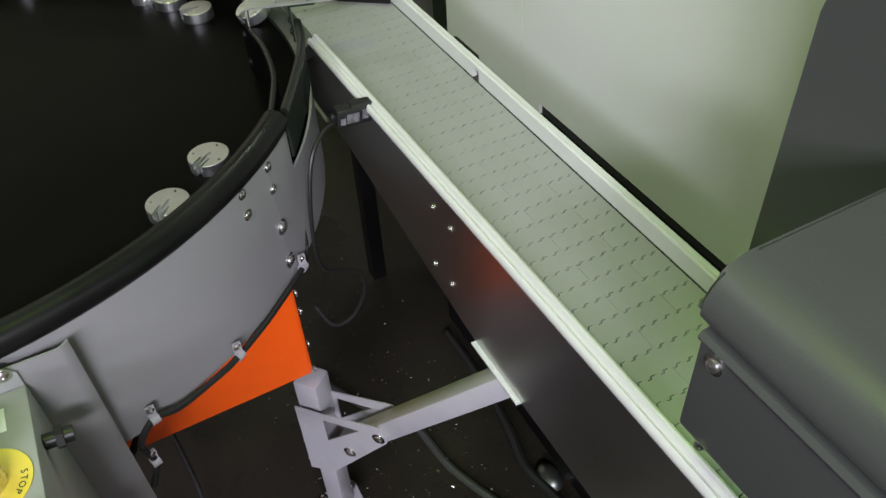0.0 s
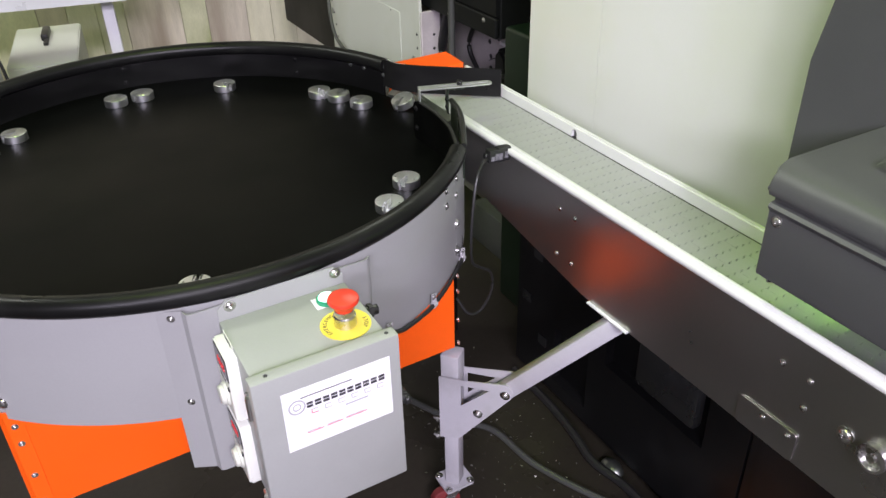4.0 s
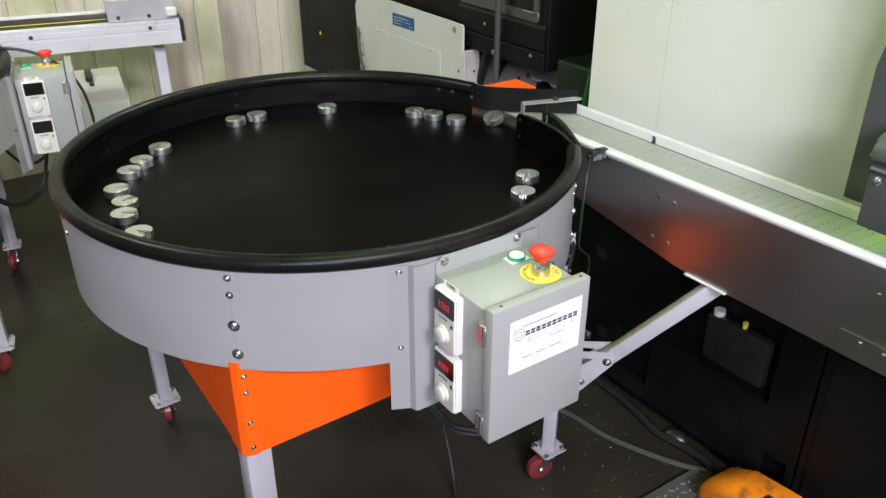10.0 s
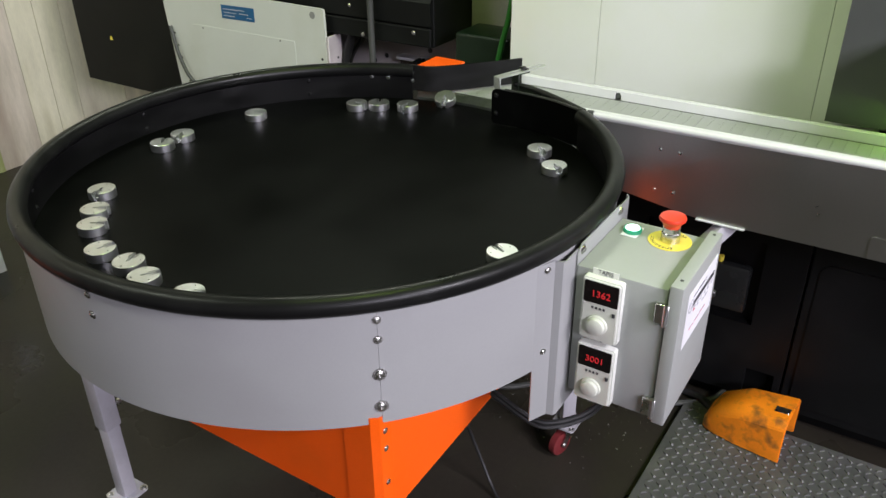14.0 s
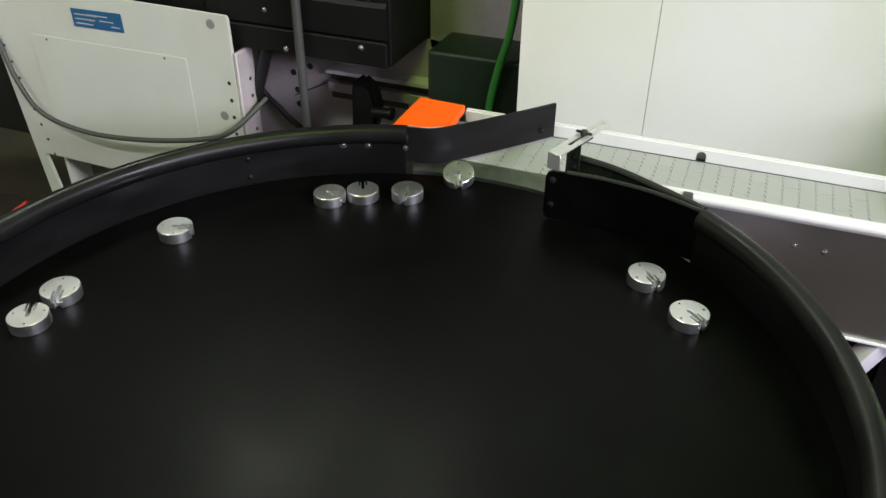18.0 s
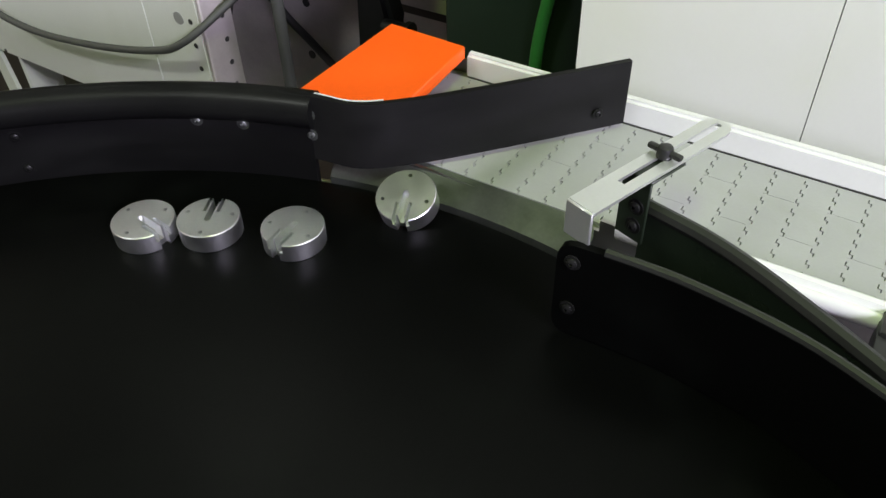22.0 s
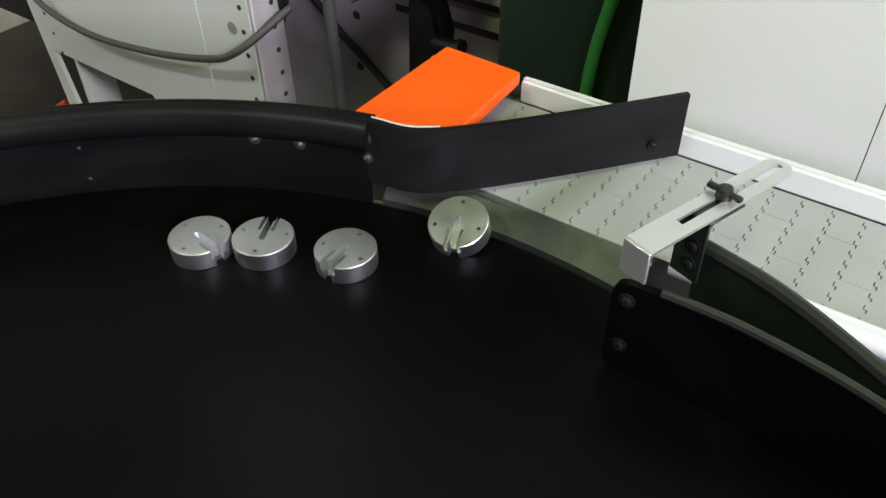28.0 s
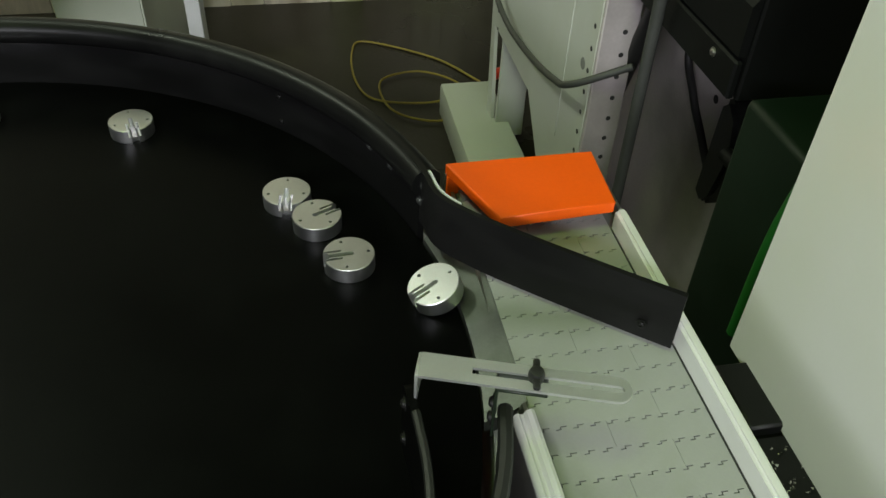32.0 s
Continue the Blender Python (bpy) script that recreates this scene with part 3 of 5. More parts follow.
for k in range(4):
    a = -134 + 90 * k
    d = (math.cos(radians(a)), math.sin(radians(a)), 0)
    for z, r in ((1.004, 0.0055), (0.965, 0.0055), (0.893, 0.0085), (0.824, 0.0085)):
        screw(table, (*ring(a, 0.663), z), d, r)
    if k != 1:
        for z in (1.010, 0.968):
            screw(table, (*ring(a + 45, 0.663), z), d=(math.cos(radians(a + 45)), math.sin(radians(a + 45)), 0), r=0.0055)
for z in (1.010, 0.974):
    screw(table, (*ring(-50.0, 0.663), z), (math.cos(radians(-50)), math.sin(radians(-50)), 0), 0.0055)
for a in (44.7, 89.7, 134.5, 179.5, 224.5, 269.5):
    for z in (1.008, 0.968):
        screw(table, (*ring(a, 0.6472), z), (-math.cos(radians(a)), -math.sin(radians(a)), 0), 0.0052, mat=RUBBER)
for a, z in ((27.8, 1.017), (23.4, 1.015)):
    screw(table, (*ring(a, 0.6472), z), (-math.cos(radians(a)), -math.sin(radians(a)), 0), 0.0046, mat=PLATE)
# square orange base between the legs
SX0, SX1, SY0, SY1 = -0.752, 0.193, 0.876, 1.850
bm = bmesh.new()
strip(bm, [(SX0 + 0.034, 0.8735), (SX1 - 0.004, 0.8885)], 0.551, 0.800, 0.003)
part("base_panel", bm, ORANGE, table, "orange painted base panel", 0)
bm = bmesh.new()
box(bm, SX1 - 0.003, SX1, 0.893, SY1 - 0.004, 0.551, 0.800)
part("base_panel", bm, ORANGE, table, "orange painted base panel")
bm = bmesh.new()
prism(bm, [(SY0 + 0.07, 0.551), (1.44, 0.558), (1.50, 0.80), (SY0 + 0.07, 0.80)], 0, 0.003, side_plane(SX0, 1))
part("base_panel", bm, ORANGE, table, "orange painted base panel")
bm = bmesh.new()
strip(bm, [(SX0 - 0.001, SY0 + 0.075), (SX0 - 0.001, SY0 + 0.012), (SX0 + 0.008, SY0 - 0.001), (SX0 + 0.036, SY0 - 0.0035)], 0.549, 0.800, 0.003)
corner = part("corner_panel", bm, ORANGE, table, "orange folded corner panel", 0)
for z in (0.764, 0.722, 0.640, 0.571):
    screw(corner, (SX0 + 0.020, SY0 - 0.0042, z), (0, -1, 0), 0.0042)
    screw(corner, (SX1 + 0.0005, SY0, z), (1, 0, 0), 0.0042)
# legs with castors
LEGS = {"A": (0.186, 0.893), "B": (-0.718, 0.912), "C": (-0.712, 1.800), "D": (0.150, 1.815)}
for key, (x, y) in LEGS.items():
    bm = bmesh.new()
    half = 0.0235 if key in "AC" else 0.030
    turned = Matrix.Translation((x, y, 0)) @ Matrix.Rotation(radians(-50.3 if key == "A" else 0), 4, "Z")
    t = bmesh.new()
    box(t, -half, half, -half, half, 0.33, 0.80 if key == "C" else 0.536 if key == "A" else 0.545, 0.004, 2)
    join(bm, t, turned)
    leg = part("leg", bm, LEGGREY, table, "light grey square steel leg")
    bm = bmesh.new()
    t = bmesh.new()
    box(t, 0.004 - half, half - 0.004, 0.004 - half, half - 0.004, 0.090 if key in "AC" else 0.11, 0.345, 0.003, 2)
    join(bm, t, turned)
    part("leg_foot", bm, LEGGREY, leg)
    for z in (0.44, 0.38) if key != "B" else ():
        bm = bmesh.new()
        q = -1 if key == "A" else 1
        z = z - 0.14 if key == "A" else z
        rod(bm, turned @ Vector((q * 0.02, 0, z)), turned @ Vector((q * (half + 0.032), 0, z)), 0.004, 10)
        rod(bm, turned @ Vector((q * (half + 0.016), 0, z)), turned @ Vector((q * (half + 0.023), 0, z)), 0.009, 6)
        part("clamp_bolt", bm, ZINC, leg)
    small = Matrix.Translation((x, y, FL)) @ Matrix.Scale(0.86 if key in "AC" else 1.0, 4) @ Matrix.Translation((-x, -y, -FL))
    bm = bmesh.new()
    prism(bm, rounded(x - 0.050, x + 0.050, y - 0.045, y + 0.045, 0.012), 0.104, 0.112, small)
    castor = part("castor", bm, LEGGREY, table, "swivel castor with a maroon wheel")
    for dx in (-0.038, 0.038):
        for dy in (-0.033, 0.033):
            screw(castor, small @ Vector((x + dx, y + dy, 0.112)), (0, 0, 1), 0.007)
    yaw = {"A": 165, "B": 35, "C": 70, "D": 10}[key]
    m = small @ Matrix.Translation((x, y, 0)) @ Matrix.Rotation(radians(yaw), 4, "Z")
    bm = bmesh.new()
    lathe(bm, [(0, 0.104), (0.026, 0.104), (0.030, 0.092), (0.026, 0.084), (0, 0.084)], 20, m)
    for s in (-1, 1):
        prism(bm, [(-0.020, 0.086), (0.022, 0.086), (0.044, 0.030), (0.038, 0.018), (0.024, 0.018)], s * 0.021 - 0.0015, s * 0.021 + 0.0015, m @ Matrix(((1, 0, 0, 0), (0, 0, 1, 0), (0, 1, 0, 0), (0, 0, 0, 1))))
    rod(bm, m @ Vector((0.032, -0.028, 0.028)), m @ Vector((0.032, 0.028, 0.028)), 0.007, 8)
    part("fork", bm, ZINC, castor)
    bm = bmesh.new()
    wm = m @ Matrix.Translation((0.032, 0, 0.0285)) @ axes_to((0, 1, 0))
    lathe(bm, [(0.012, -0.016), (0.040, -0.016), (0.0465, -0.012), (0.0480, 0), (0.0465, 0.012), (0.040, 0.016), (0.012, 0.016)], 28, wm)
    part("wheel", bm, WHEELRED, castor)
# diagonal brace from leg A to the conveyor
brace = thing("diagonal_brace", (0.16, 0.84, 0.33), "light grey channel brace joining the table leg and conveyor", "brace")
d = Vector((0.193, -0.2535, 0.353)).normalized()
p0 = Vector((0.1786, 0.8055, 0.375))
side = Vector((d.y, -d.x, 0)).normalized()
upv = side.cross(d)
if upv.z < 0:
    upv = -upv
side = upv.cross(d)
fr = Matrix((( d.x, side.x, upv.x, p0.x), (d.y, side.y, upv.y, p0.y), (d.z, side.z, upv.z, p0.z), (0, 0, 0, 1)))
bm = bmesh.new()
t = bmesh.new()
box(t, 0.0, 0.530, -0.0195, 0.0195, -0.018, 0.0225, 0.004, 2)
join(bm, t, fr)
part("channel", bm, LEGGREY, brace)
bm = bmesh.new()
box(bm, 0.352, 0.3625, 0.487, 0.615, 0.7615, 0.7645)
part("top_plate", bm, ALU, brace, "pale edge of the mounting plate")
# gusset with two cut-outs, clamped on the leg
h = Vector((0.195, -0.235, 0)).normalized()
gm = Matrix(((h.x, 0, -h.y, 0.164), (h.y, 0, h.x, 0.8324), (0, 1, 0, 0), (0, 0, 0, 1)))
for s in (-0.0335, 0.0185):
    bm = bmesh.new()
    g = gm @ Matrix.Translation((0, 0, s))
    prism(bm, [(-0.049, 0.285), (0.004, 0.296), (0.008, 0.302), (0.008, 0.490), (-0.049, 0.487)], 0, 0.003, g)
    prism(bm, [(0.008, 0.474), (0.082, 0.478), (0.125, 0.492), (0.131, 0.504), (0.125, 0.508), (0.008, 0.490)], 0, 0.003, g)
    prism(bm, [(0.008, 0.302), (0.136, 0.468), (0.140, 0.488), (0.131, 0.504), (0.125, 0.492), (0.082, 0.478), (0.008, 0.408)], 0, 0.003, g)
    part("gusset", bm, LEGGREY, brace, "cut-out gusset plate", 0)
for u, z in ((0.121, 0.476), (0.053, 0.396)):
    screw(brace, gm @ Vector((u, z, -0.0340)), (h.y, -h.x, 0), 0.0085)

place(brace, 0.037, 0.041, -0.011)

# transfer plate between disc and belt
bm = bmesh.new()
inner = [p for p in arc(TC, 0.6480, -10.0, 15.5, 14)]
prism(bm, inner + [(0.388, 1.540), (0.4058, 1.500), (0.4058, 1.245), (0.388, 1.236)], 0.945, 0.9655)
for v in bm.verts:
    if v.co.z > 0.96:      # slopes up from the disc to the belt
        r = math.hypot(v.co.x - TC[0], v.co.y - TC[1])
        v.co.z = 0.9575 + 0.0152 * min(1.0, max(0.0, (r - 0.6455) / 0.030))
single("transfer_plate", bm, PLATE, (0.37, 1.34, 0.945), "scuffed grey metal transfer plate between disc and belt", "plate")

# black deflector gate from the rim across the belt
gate = thing("deflector_gate", (0.45, 1.36, 0.978), "dark grey plastic deflector gate slanting over the belt", "gate")
gp = smooth_path([(0.3062, 1.6210, 0), (0.3265, 1.5790, 0), (0.3472, 1.5080, 0), (0.357, 1.457, 0), (0.392, 1.412, 0), (0.435, 1.370, 0), (0.479, 1.330, 0), (0.524, 1.290, 0), (0.5685, 1.2515, 0)], 6)
gp = [Vector((p.x + 0.029 * (p.x - 0.347), p.y + 0.028 + 0.036 * (p.x - 0.347), 0)) for p in gp]
bm = bmesh.new()
strip(bm, [(p.x, p.y) for p in gp[10:]], 0.9795, 1.0555, 0.0065)
sheet = part("gate_sheet", bm, GATE, gate)
for p, z in (((0.3437, 1.536), 1.034), ((0.3437, 1.536), 1.010)):
    screw(gate, (p[0], p[1], z), (-0.97, -0.25, 0), 0.0046, mat=PLATE)
screw(gate, (0.5432, 1.3043, 1.0012), (-0.66, -0.75, 0), 0.0042, mat=RUBBER)
bm = bmesh.new()
strip(bm, [(p.x + 0.006, p.y + 0.004) for p in gp[12:22]], 0.99, 1.054, 0.003)
part("backing_strip", bm, ALU, gate, "pale aluminium backing strip")

# guard wall on the other side of the opening: inner strip, outer strip, slotted link
guard = thing("discharge_guard", (0.27, 1.05, 0.955), "black discharge guard with a polished slotted link plate", "guard")
bm = bmesh.new()
ip = smooth_path([(0.233, 0.942, 0), (0.246, 0.972, 0), (0.270, 1.037, 0), (0.283, 1.118, 0), (0.284, 1.174, 0), (0.2815, 1.213, 0)], 6)
strip(bm, [(p.x, p.y) for p in ip] + [(0.281, 1.219), (0.2808, 1.223), (0.2806, 1.226)], 0.9545, 1.053, 0.007, (0, 0.0015, 0.0045, 0.012))
part("inner_strip", bm, DISC, guard, "black inner strip with a rounded end")
op = smooth_path([(0.252, 0.942, 0), (0.284, 0.998, 0), (0.311, 1.048, 0), (0.333, 1.092, 0), (0.349, 1.134, 0), (0.362, 1.186, 0)], 6)
bm = bmesh.new()
strip(bm, [(p.x, p.y) for p in op], 0.968, 1.046, 0.004)
part("outer_strip", bm, GUARD, guard, "thin dark outer strip with a painted green reflection")
bm = bmesh.new()
tube(bm, [(p.x, p.y, 1.047) for p in op], 0.0068, 8)
part("edge_trim", bm, TRIM, guard, "worn dark edge trim")
bm = bmesh.new()
tube(bm, [(p.x, p.y, 1.053) for p in ip[:-4]], 0.0042, 8)
part("edge_trim", bm, TRIM, guard, "worn dark edge trim")
for z in (1.036, 0.985):
    screw(guard, (0.2775, 1.2125, z), (-1, 0, 0), 0.0048, mat=RUBBER)
# slotted link: foot on the inner strip, bend, slotted arm, rounded end
ld = Vector((0.448 - 0.291, 1.1635 - 1.2155, 0)).normalized()
ln = Vector((-ld.y, ld.x, 0))
lm = Matrix(((ld.x, ln.x, 0, 0.291), (ld.y, ln.y, 0, 1.2155), (0, 0, 1, 1.0805), (0, 0, 0, 1)))
L, W2, S2 = 0.180, 0.0135, 0.0034
outer = [(0, -W2)] + [(L - W2 + W2 * math.cos(radians(a)), W2 * math.sin(radians(a))) for a in range(-90, 91, 18)] + [(0, W2)]
hole = [(0.045, -S2)] + [(L - 0.010 + S2 * math.cos(radians(a)), S2 * math.sin(radians(a))) for a in range(-90, 91, 18)] + [(0.045, S2)]
bm = bmesh.new()
n = len(outer)
lo = [[bm.verts.new(lm @ Vector((x, y, z))) for x, y in outer] for z in (0, 0.003)]
hi = [[bm.verts.new(lm @ Vector((x, y, z))) for x, y in hole] for z in (0, 0.003)]
for k in range(n):
    j = (k + 1) % n
    bm.faces.new((lo[0][k], lo[0][j], hi[0][j], hi[0][k]))
    bm.faces.new((lo[1][k], hi[1][k], hi[1][j], lo[1][j]))
    bm.faces.new((lo[0][k], lo[1][k], lo[1][j], lo[0][j]))
    bm.faces.new((hi[0][k], hi[0][j], hi[1][j], hi[1][k]))
t = bmesh.new()
box(t, -0.003, 0.0, -W2, W2, -0.030, 0.003, 0.0008)
join(bm, t, lm)
part("slotted_link", bm, LINK, guard, "polished aluminium slotted link plate")
bm = bmesh.new()
t = bmesh.new()
box(t, 0.066, 0.069, -0.0145, 0.0145, -0.066, -0.0005, 0.0008)
box(t, 0.066, 0.110, -0.0145, 0.0145, -0.0035, -0.0005, 0.0006)
join(bm, t, lm)
part("angle_bracket", bm, GUARD, guard, "small dark angle bracket")
for z in (-0.030, -0.050):
    screw(guard, lm @ Vector((0.0655, -0.004, z)), -ld, 0.0052, mat=RUBBER)
bm = bmesh.new()
km = Matrix.Translation((0.385, 1.1848, 1.0836))
lathe(bm, [(0, 0), (0.0070, 0), (0.0072, 0.006), (0.0060, 0.0095), (0.003, 0.0105), (0, 0.0105)], 18, km)
for a in (75, 255):
    t = bmesh.new()
    box(t, 0.004, 0.0165, -0.0032, 0.0032, 0.0025, 0.0075, 0.002, 2)
    join(bm, t, km @ Matrix.Rotation(radians(a), 4, "Z"))
part("thumb_knob", bm, CABLE, guard, "black two-winged thumb knob")

# ---- bracket and control box ----
bracket = thing("box_bracket", (-0.30, 0.70, 0.63), "grey folded sheet bracket carrying the control box", "bracket", "box brackets")
bm = bmesh.new()
strip(bm, [(-0.468, 0.7165), (-0.430, 0.6985), (-0.425, 0.684), (-0.420, 0.6815), (-0.110, 0.6815), (-0.103, 0.685), (-0.098, 0.690)], 0.660, 1.016, 0.0025)
part("plate", bm, GREY, bracket, "", 30)
screw(bracket, (-0.447, 0.7045, 1.0025), (-0.5, -0.86, 0), 0.0045)
screw(bracket, (-0.447, 0.7045, 0.822), (-0.5, -0.86, 0), 0.0045)

control = thing("control_box", (-0.31, 0.60, 0.70), "grey steel control box with door, stop button and speed dials", "control box", "control boxes")
X0, X1, Y0, Y1, Z0, Z1 = -0.379, -0.153, 0.503, 0.6765, 0.700, 0.989
bm = bmesh.new()
box(bm, X0, X1, Y0, Y1, Z0, Z1, 0.004, 2)
part("body", bm, BOXGREY, control)
bm = bmesh.new()
prism(bm, [(X0 + 0.002, Z1 - 0.03), (X1 - 0.002, Z1 - 0.03), (X1 - 0.002, Z1 + 0.020), (X1 - 0.018, Z1 + 0.036), (X0 + 0.018, Z1 + 0.036), (X0 + 0.002, Z1 + 0.020)], 0, 0.002, front_plane(0.6785))
part("hanging_flange", bm, BOXGREY, control)
for x in (-0.356, -0.169):
    screw(control, (x, 0.6765, 1.012), (0, -1, 0), 0.007)
bm = bmesh.new()
box(bm, X0 - 0.010, X1 + 0.006, 0.474, 0.499, Z0 - 0.002, Z1 + 0.016, 0.003, 2)
door = part("door", bm, BOXGREY, control, "grey hinged door with a white label")
bm = bmesh.new()
box(bm, X0 + 0.004, X1 - 0.004, 0.499, 0.503, Z0 + 0.004, Z1 - 0.002)
part("gasket", bm, SEAL, control)
for z in (0.731, 0.943):
    bm = bmesh.new()
    box(bm, X0 - 0.0115, X0 - 0.001, 0.494, 0.520, z - 0.020, z + 0.020, 0.002, 1)
    rod(bm, (X0 - 0.011, 0.500, z - 0.022), (X0 - 0.011, 0.500, z + 0.022), 0.0045, 10)
    part("hinge", bm, ZINC, control)
bm = bmesh.new()
lathe(bm, [(0, 0), (0.011, 0), (0.012, 0.006), (0.010, 0.012), (0, 0.012)], 18, Matrix.Translation((X1 + 0.006, 0.487, 0.861)) @ axes_to((1, 0, 0)))
box(bm, X1 + 0.010, X1 + 0.021, 0.470, 0.504, 0.855, 0.869, 0.002)
part("latch", bm, CABLE, door, "dark quarter-turn latch")
for x in (X0 + 0.018, X1 - 0.010):
    bm = bmesh.new()
    lathe(bm, [(0.0035, 0), (0.0035, 0.0006), (0, 0.0006)], 12, Matrix.Translation((x, 0.487, Z1 + 0.0158)))
    part("hole_plug", bm, INK, door)
# label: maker's mark and lettering as plain shapes
bm = bmesh.new()
box(bm, -0.3475, -0.1665, 0.4728, 0.4738, 0.851, 0.9695)
label = part("label", bm, PAPER, door, "white printed label", 0)
YL = 0.4724


def bar(x0, x1, z0, z1, mat, nm="print_bar"):
    b = bmesh.new()
    x0, x1, z0, z1 = (-0.3475 + 0.914 * (x0 + 0.410), -0.3475 + 0.914 * (x1 + 0.410), 0.851 + 0.853 * (z0 - 0.862), 0.851 + 0.853 * (z1 - 0.862))
    box(b, x0, x1, YL - 0.0003, YL + 0.0006, z0, z1)
    part(nm, b, mat, label, "", 0)


bm = bmesh.new()
lathe(bm, [(0.0115, 0), (0.0115, 0.0006), (0.0140, 0.0006), (0.0140, 0)], 24, Matrix.Translation((-0.3255, YL + 0.0004, 0.9363)) @ axes_to((0, -1, 0)))
lathe(bm, [(0.0050, 0), (0.0050, 0.0006), (0.0068, 0.0006), (0.0068, 0)], 16, Matrix.Translation((-0.3255, YL + 0.0004, 0.9363)) @ axes_to((0, -1, 0)))
part("mark", bm, GREYINK, label)
bar(-0.378, -0.285, 0.9795, 0.981, INK)
for k in range(10):
    x = -0.369 + 0.0148 * k
    bar(x, x + 0.0112, 0.9525, 0.9578, INK)
    bar(x, x + 0.0112, 0.9600, 0.9650, INK)
for k in range(6):
    x = -0.362 + 0.0245 * k
    bar(x, x + 0.0125, 0.9360, 0.9372, REDINK if k < 1 else GREYINK)
    bar(x, x + 0.0014, 0.9372, 0.9452, REDINK if k < 1 else GREYINK)
    bar(x, x + 0.0125, 0.9452, 0.9464, GREYINK)
bar(-0.300, -0.258, 0.925, 0.928, GREYINK)
for x0, x1 in ((-0.374, -0.344), (-0.338, -0.308), (-0.302, -0.262)):
    bar(x0, x1, 0.8932, 0.8946, REDINK)
    bar(x0, x1 - 0.006, 0.8962, 0.8976, GREYINK)
# speed controls on the side face
for cz, text, digits in ((0.915, "TAPIS", "1362"), (0.769, "DISQUE", "3001")):
    bm = bmesh.new()
    prism(bm, rounded(0.580, 0.656, cz - 0.066, cz + 0.066, 0.005), 0, 0.018, side_plane(X0))
    bmesh.ops.bevel(bm, geom=[e for e in bm.edges if all(v.co.x < X0 - 0.017 for v in e.verts)], offset=0.003, segments=2, affect="EDGES")
    unit = part("speed_control", bm, WHITEPL, control, "white speed control with red digits and a dial")
    bm = bmesh.new()
    prism(bm, rounded(0.585, 0.651, cz + 0.016, cz + 0.061, 0.003), 0.0178, 0.0195, side_plane(X0))
    part("display", bm, SCREEN, unit, "black display window")
    face = Matrix(((0, 0, -1, X0 - 0.0200), (-1, 0, 0, 0.618), (0, 1, 0, cz + 0.036), (0, 0, 0, 1)))
    words("digits", digits, 0.019, face, REDDIGIT, unit)
    bm = bmesh.new()
    prism(bm, rounded(0.585, 0.651, cz - 0.064, cz + 0.014, 0.003), 0.0178, 0.0190, side_plane(X0))
    part("face_plate", bm, DIAL, unit)
    bm = bmesh.new()
    lathe(bm, [(0, 0), (0.021, 0), (0.0205, 0.004), (0.0175, 0.0055), (0.0165, 0.011), (0.0145, 0.0125), (0, 0.0125)], 28, Matrix.Translation((X0 - 0.019, 0.621, cz - 0.030)) @ axes_to((-1, 0, 0)))
    part("dial", bm, DIAL, unit, "round ivory dial")
    bm = bmesh.new()
    for k in range(4):
        box(bm, X0 - 0.0196, X0 - 0.0188, 0.608 + 0.0075 * k, 0.612 + 0.0075 * k, cz + 0.004, cz + 0.009)
    box(bm, X0 - 0.0215, X0 - 0.0188, 0.588, 0.593, cz - 0.003, cz + 0.004)
    part("markings", bm, INK, unit)
    bm = bmesh.new()
    box(bm, X0 - 0.0016, X0 - 0.0002, 0.594, 0.644, cz + 0.0675, cz + 0.0790)
    tape = part("name_tape", bm, WHITEPL, control, "white lettered tape", 0)
    words("lettering", text, 0.0120, Matrix(((0, 0, -1, X0 - 0.0019), (-1, 0, 0, 0.619), (0, 1, 0, cz + 0.0732), (0, 0, 0, 1))), INK, tape, 0.0003)
# stop button
em = Matrix.Translation((-0.2016, 0.560, Z1))
bm = bmesh.new()
lathe(bm, [(0, 0.0002), (0.042, 0.0002), (0.042, 0.0016), (0.0, 0.0016)], 40, em)
stop = part("stop_button", bm, YELLOWRING, control, "red mushroom stop button on a yellow ring")
bm = bmesh.new()
lathe(bm, [(0.0185, 0.001), (0.0185, 0.020), (0.0165, 0.022), (0.0165, 0.032), (0, 0.032)], 28, em)
part("collar", bm, ZINC, stop)
bm = bmesh.new()
lathe(bm, [(0.015, 0.028), (0.0165, 0.036), (0.0205, 0.043), (0.0255, 0.0475), (0.0262, 0.0505), (0.0245, 0.0545), (0.016, 0.0575), (0, 0.0585)], 32, em)
part("mushroom_cap", bm, REDCAP, stop, "red mushroom cap")
for text, mid in (("EMERGENCY", 150), ("STOP", -20)):
    for k, ch in enumerate(text):
        a = mid - (k - (len(text) - 1) / 2) * 13
        words("lettering", ch, 0.0095, em @ Matrix.Rotation(radians(a - 90), 4, "Z") @ Matrix.Translation((0, 0.0335, 0.0018)), INK, stop, 0.0002)
gm2 = Matrix.Translation((-0.2023, 0.636, Z1))
bm = bmesh.new()
box(bm, -0.2023 - 0.024, -0.2023 + 0.024, 0.620, 0.652, Z1 + 0.0002, Z1 + 0.0014)
start = part("start_button", bm, PAPER, control, "lit green start button on a white tag")
bm = bmesh.new()
lathe(bm, [(0.0185, 0.001), (0.0185, 0.007), (0.0158, 0.0095), (0.0148, 0.007)], 28, gm2)
part("bezel", bm, GREENRING, start)
bm = bmesh.new()
